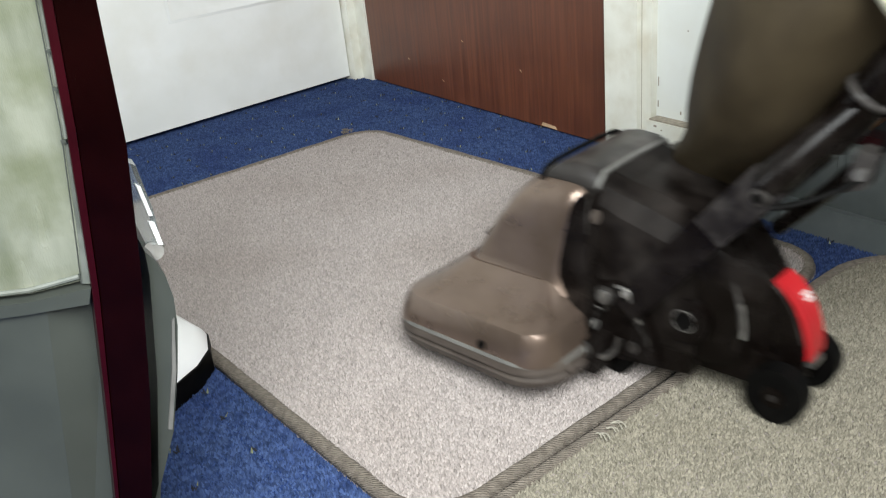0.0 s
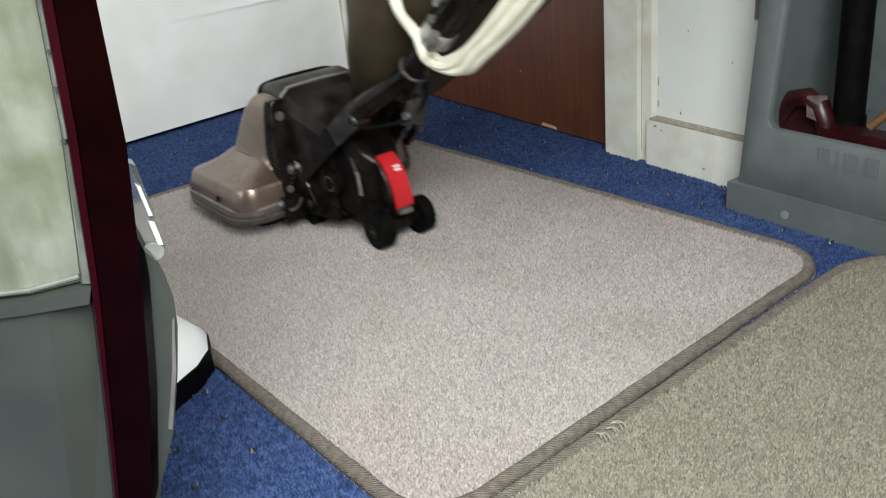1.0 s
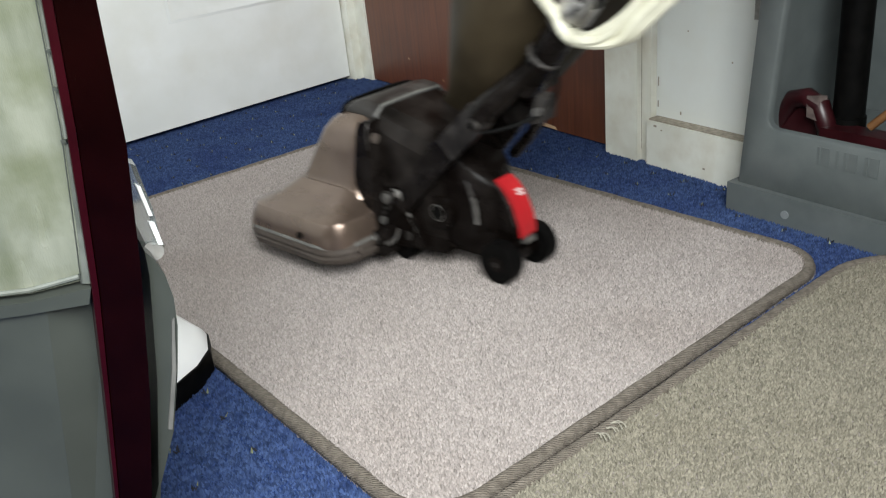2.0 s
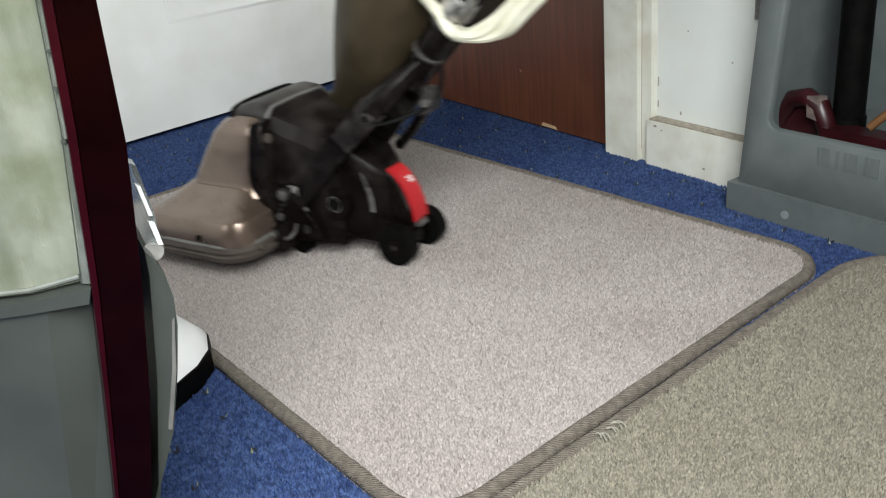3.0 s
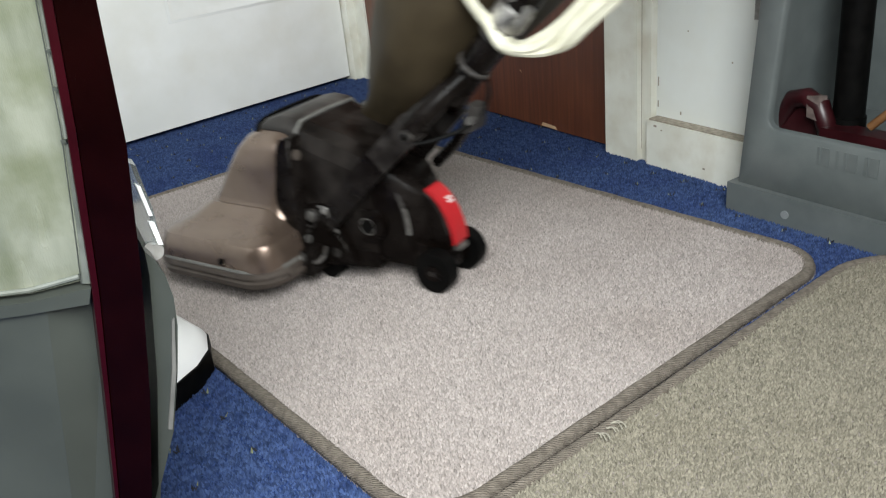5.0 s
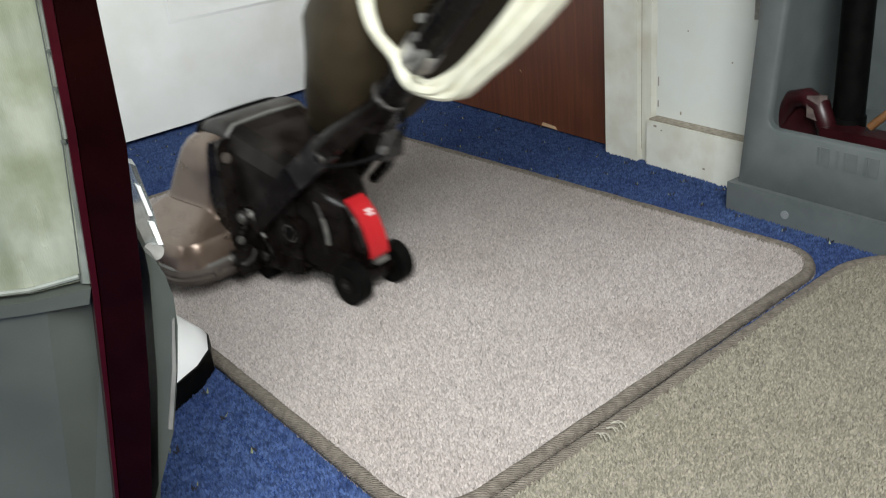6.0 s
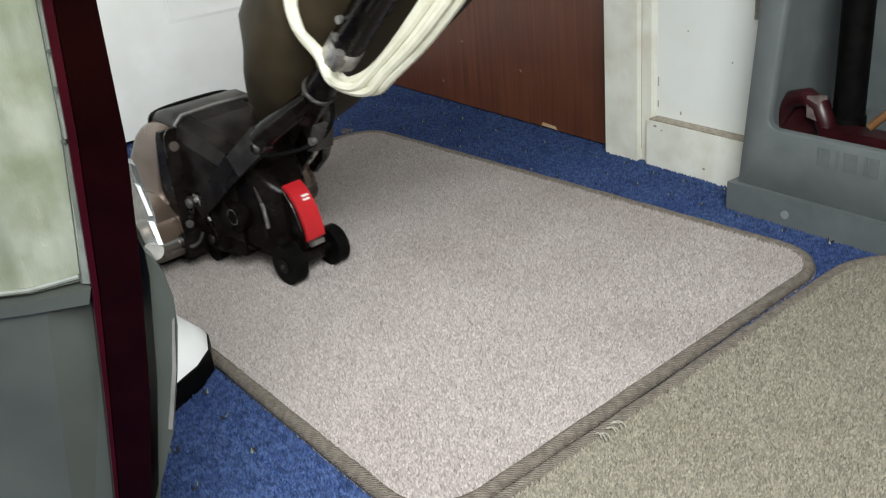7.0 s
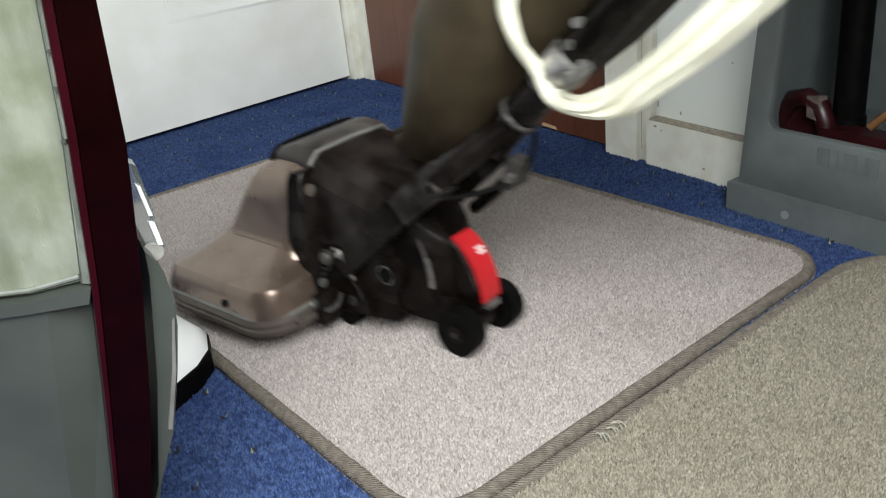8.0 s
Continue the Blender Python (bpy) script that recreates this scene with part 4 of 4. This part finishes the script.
# ---- the second upright machine, beside the camera ----
def parked_machine():
    m = new("parked_upright_machine")
    tagged(m, "parked grey and maroon upright machine with dusty clear bin", "vacuum")
    part("lower_body", prism([(-0.52, 0.004), (-0.262, 0.004), (-0.218, 0.2507), (-0.52, 0.240)], 0.405, 0.56, skew=0.48), BODY_GREY, m)
    part("body_corner", hexa([(-0.2622, 0.405, 0.004), (-0.232, 0.412, 0.004), (-0.30, 0.56, 0.004), (-0.33, 0.56, 0.004), (-0.2182, 0.405, 0.2507), (-0.1925, 0.419, 0.2525), (-0.26, 0.56, 0.2525), (-0.29, 0.56, 0.2507)], 0.002), BODY_GREY, m)
    part("collar", prism([(-0.52, 0.2415), (-0.228, 0.2515), (-0.193, 0.2540), (-0.1895, 0.2635), (-0.224, 0.2590), (-0.52, 0.2530)], 0.402, 0.56, bevel=0.002, skew=0.48), BODY_GREY, m)
    part("bin", prism([(-0.52, 0.2545), (-0.225, 0.2605), (-0.196, 0.2650), (-0.1905, 0.290), (-0.1805, 0.36), (-0.174, 0.43), (-0.170, 0.52), (-0.52, 0.52)], 0.410, 0.56, bevel=0.004, skew=0.48), DUSTY_BIN, m, "clear bin filmed with dust")
    # pale rod carries the rim's highlight line as well as its dust
    part("bin_foot", rod([(-0.50, 0.4085, 0.2575), (-0.225, 0.4085, 0.2632), (-0.1965, 0.4085, 0.2682)], 0.0016, 8), CLEAR_EDGE, m, "clear foot rim, pale for dust and a highlight line")
    part("bin_rim", prism([(-0.1955, 0.2650), (-0.1885, 0.2640), (-0.1835, 0.300), (-0.1765, 0.36), (-0.1705, 0.43), (-0.166, 0.52), (-0.1695, 0.52), (-0.1735, 0.43), (-0.1800, 0.36), (-0.1900, 0.290)], 0.406, 0.50, bevel=0.001, skew=0.48), CLEAR_EDGE, m, "clear plastic bin rim")
    part("seam", rod([(-0.1700, 0.4045, 0.52), (-0.1752, 0.4045, 0.412), (-0.1815, 0.4045, 0.350), (-0.1912, 0.4045, 0.288), (-0.1950, 0.4045, 0.266)], 0.00035, 6), BODY_GREY, m, "dark seam")
    for x, z in ((-0.1755, 0.388), (-0.1780, 0.370), (-0.1815, 0.344)):
        part("catch", block(x - 0.0014, x + 0.0012, 0.4035, 0.408, z - 0.0008, z + 0.0008, 0.0003), BODY_GREY, m)
    left = [(-0.166, 0.52), (-0.1702, 0.412), (-0.1765, 0.350), (-0.1880, 0.262), (-0.2000, 0.190), (-0.2120, 0.124), (-0.236, 0.004)]
    mid = [(-0.160, 0.52), (-0.1655, 0.412), (-0.1720, 0.350), (-0.1845, 0.262), (-0.1975, 0.190), (-0.2098, 0.124), (-0.2338, 0.004)]
    right = [(-0.141, 0.52), (-0.1462, 0.409), (-0.1500, 0.340), (-0.1600, 0.271), (-0.1740, 0.195), (-0.1910, 0.121), (-0.222, 0.004)]
    part("trim", prism(left + mid[::-1], 0.399, 0.45, bevel=0.001, skew=0.48), MAROON_TRIM, m, "maroon gloss edge")
    strip = part("spine", prism(mid + right[::-1], 0.400, 0.47, bevel=0.004, skew=0.48), NIGHT, m, "near-black maroon gloss spine")
    out = [(-0.1600, 0.2770), (-0.1560, 0.2720), (-0.1525, 0.2620), (-0.1512, 0.2480), (-0.1530, 0.2300), (-0.1600, 0.2000), (-0.1715, 0.1600), (-0.1890, 0.1200), (-0.219, 0.004), (-0.24, 0.004), (-0.190, 0.121), (-0.1730, 0.195), (-0.1610, 0.262)]
    part("side_cover", prism(out, 0.412, 0.53, bevel=0.002, skew=0.48), BODY_GREY, m)
    part("side_strip", prism([(-0.1550, 0.234), (-0.1530, 0.236), (-0.1600, 0.2015), (-0.1715, 0.1615), (-0.1740, 0.1620), (-0.1625, 0.2015)], 0.4105, 0.46, bevel=0.0006, skew=0.48), GREY_STRIP, m, "pale grey strip")
    clip = part("clear_clip", prism([(-0.1635, 0.3247), (-0.1575, 0.3215), (-0.1545, 0.2960), (-0.1547, 0.2758), (-0.1630, 0.2737), (-0.1662, 0.2907)], 0.425, 0.437, bevel=0.0015, skew=0.48), CLEAR, m, "clear plastic clip")
    part("clip_frame", prism([(-0.1598, 0.3119), (-0.1573, 0.3098), (-0.1550, 0.2928), (-0.1571, 0.2928)], 0.4235, 0.4265, bevel=0.0004, skew=0.48), WHITE_PLASTIC, clip, "white moulded edge")
    part("clip_frame", prism([(-0.1582, 0.2896), (-0.1550, 0.2886), (-0.1534, 0.2753), (-0.1561, 0.2756)], 0.4235, 0.4265, bevel=0.0004, skew=0.48), WHITE_PLASTIC, clip, "white moulded edge")
    part("knob", disc((-0.1615, 0.43, 0.2705), (0.3, -1, 0.2), 0.0055, 0.012, 18, 0.002), METAL, m, "small grey knob")
    # floor head
    base = [(-0.44, 0.52), (-0.300, 0.600), (-0.288, 0.640), (-0.270, 0.668), (-0.252, 0.705), (-0.2475, 0.735), (-0.256, 0.768), (-0.30, 0.815), (-0.44, 0.84)]
    head = part("floor_head", loft([[(x, y, z) for x, y in base] for z in (0.002, 0.026)]), RUBBER, m, "black floor head", angle=20)
    shell = lambda k, z: [(-0.36 + (x + 0.36) * k, 0.735 + (y - 0.735) * k, z) for x, y in base]
    part("shell", loft([shell(0.985, 0.0265), shell(0.95, 0.034), shell(0.88, 0.040), shell(0.6, 0.050)]), WHITE_PLASTIC, head, "white plastic top shell", angle=50)
    return m


parked_machine()


# ---- flecks woven into the blue carpet ----
def carpet_flecks():
    rng = np.random.default_rng(21)
    pale, dark = [], []
    for i in range(-40, 60):
        for j in range(-30, 40):
            x, y = -0.225 - 0.033 * i + 0.072 * j, 0.555 + 0.050 * i - 0.013 * j
            x, y = x + rng.normal(0, 0.003), y + rng.normal(0, 0.003)
            q = to_rug(np.array([[x, y]]))
            if in_rounded(q - np.array([0.5490, 0.8370]), 0.307, 0.4635, 0.06)[0] or in_rounded(q - np.array([0.455, 0.0762]), 0.466, 0.314, 0.1)[0]:
                continue
            if not (0.3 < y < 2.0 and abs(x) < 0.6 and y > abs(x) * 1.2) or rng.random() < 0.12:
                continue
            for k in range(5):
                (pale if k < 1 else dark).append((x + rng.normal(0, 0.0028), y + rng.normal(0, 0.0018), 0.0015))
    for name, pts, m_, h in (("carpet_fleck", pale, FLECK, 0.0052), ("carpet_knot", dark, FLECK_DARK, 0.0050)):
        ob = tufts(name, m_, np.array(pts), h, 0.0016, 0.004, None, 23)
        tagged(ob, "small yellow-green flecks in the blue carpet" if name == "carpet_fleck" else "small black knots in the blue carpet", "carpet")


carpet_flecks()


# ---- what moves ----
def motions():
    # seconds, place on the rug, heading
    path = [(0, 0.2812, 0.5744, 133.6), (0.2, 0.2141, 0.6448, 131.0), (0.5, 0.0999, 0.7858, 127.4), (0.7, 0.0385, 0.8662, 126.5), (1, -0.0521, 0.9964, 127.1), (1.2, -0.0988, 1.0608, 127.8), (1.35, -0.1056, 1.0696, 128.4), (1.5, -0.0934, 1.0614, 129.0), (1.7, -0.0337, 0.9854, 129.5),
            (2, 0.0871, 0.8690, 134.3), (2.3, 0.1689, 0.8036, 142.3), (2.55, 0.1450, 0.8242, 145.8), (2.8, 0.0460, 0.8929, 146.9), (3, -0.0358, 0.9503, 146.6), (3.2, -0.1182, 1.0054, 145.3), (3.35, -0.1577, 1.0298, 144.7), (3.5, -0.1663, 1.0342, 144.1), (3.8, -0.0760, 0.9472, 142.0),
            (4, 0.0421, 0.8472, 142.5), (4.2, 0.1566, 0.7614, 144.0), (4.4, 0.2071, 0.7277, 147.2), (4.5, 0.1939, 0.7443, 149.3), (4.7, 0.1329, 0.7885, 149.8), (5, 0.0080, 0.8685, 145.9), (5.3, -0.0980, 0.9326, 139.4), (5.55, -0.1600, 0.9540, 135.1), (5.8, -0.1469, 0.9274, 133.1),
            (6, -0.0822, 0.8561, 135.1), (6.2, -0.0141, 0.7888, 136.9), (6.3, 0.0000, 0.7736, 137.1), (6.5, -0.0304, 0.8016, 137.0), (6.8, -0.1157, 0.8792, 135.0), (7, -0.1608, 0.9246, 134.3), (7.2, -0.1713, 0.9347, 133.8), (7.5, -0.1252, 0.8839, 134.6), (7.8, -0.0401, 0.7943, 136.3), (8, 0.0304, 0.7269, 138.0)]
    walk(vacuum, [(t, pose(x, y, 0, 0, 0, a)) for t, x, y, a in path])
    # the wheels roll as far as the vacuum goes along its heading
    steps = [k / 30 for k in range(241)]
    xs, ys, hs = (np.interp(steps, [r[0] for r in path], [r[i] for r in path]) for i in (1, 2, 3))
    ahead = np.diff(xs) * np.cos(np.radians(hs[:-1])) + np.diff(ys) * np.sin(np.radians(hs[:-1]))
    gone = np.concatenate([[0.0], np.cumsum(ahead)])
    for w in [c for c in vacuum.children if c.name.startswith("wheel")]:
        at, radius = w.location.copy(), w.location.z - LIFT
        walk(w, [(t, pose(at.x, at.y, at.z, 0, math.degrees(g / radius), 0)) for t, g in zip(steps, gone)])
    lean = [(0, -5.5), (0.5, 4.6), (1, 6.5), (1.5, 6.2), (1.7, 4), (2.3, -3), (2.8, -1.5), (3, -0.2), (3.5, 0.9), (4, -2.4), (4.4, -5.5), (4.5, -4.3), (4.7, -2.2), (5.3, 3), (5.8, 6.2), (6, 5), (6.3, 5), (6.5, 4.6), (7, 5.9), (7.2, 6.6), (7.5, 6.1), (8, 4)]
    walk(handle, [(t, pose(*PIVOT, 0, -a, 0)) for t, a in lean])


motions()
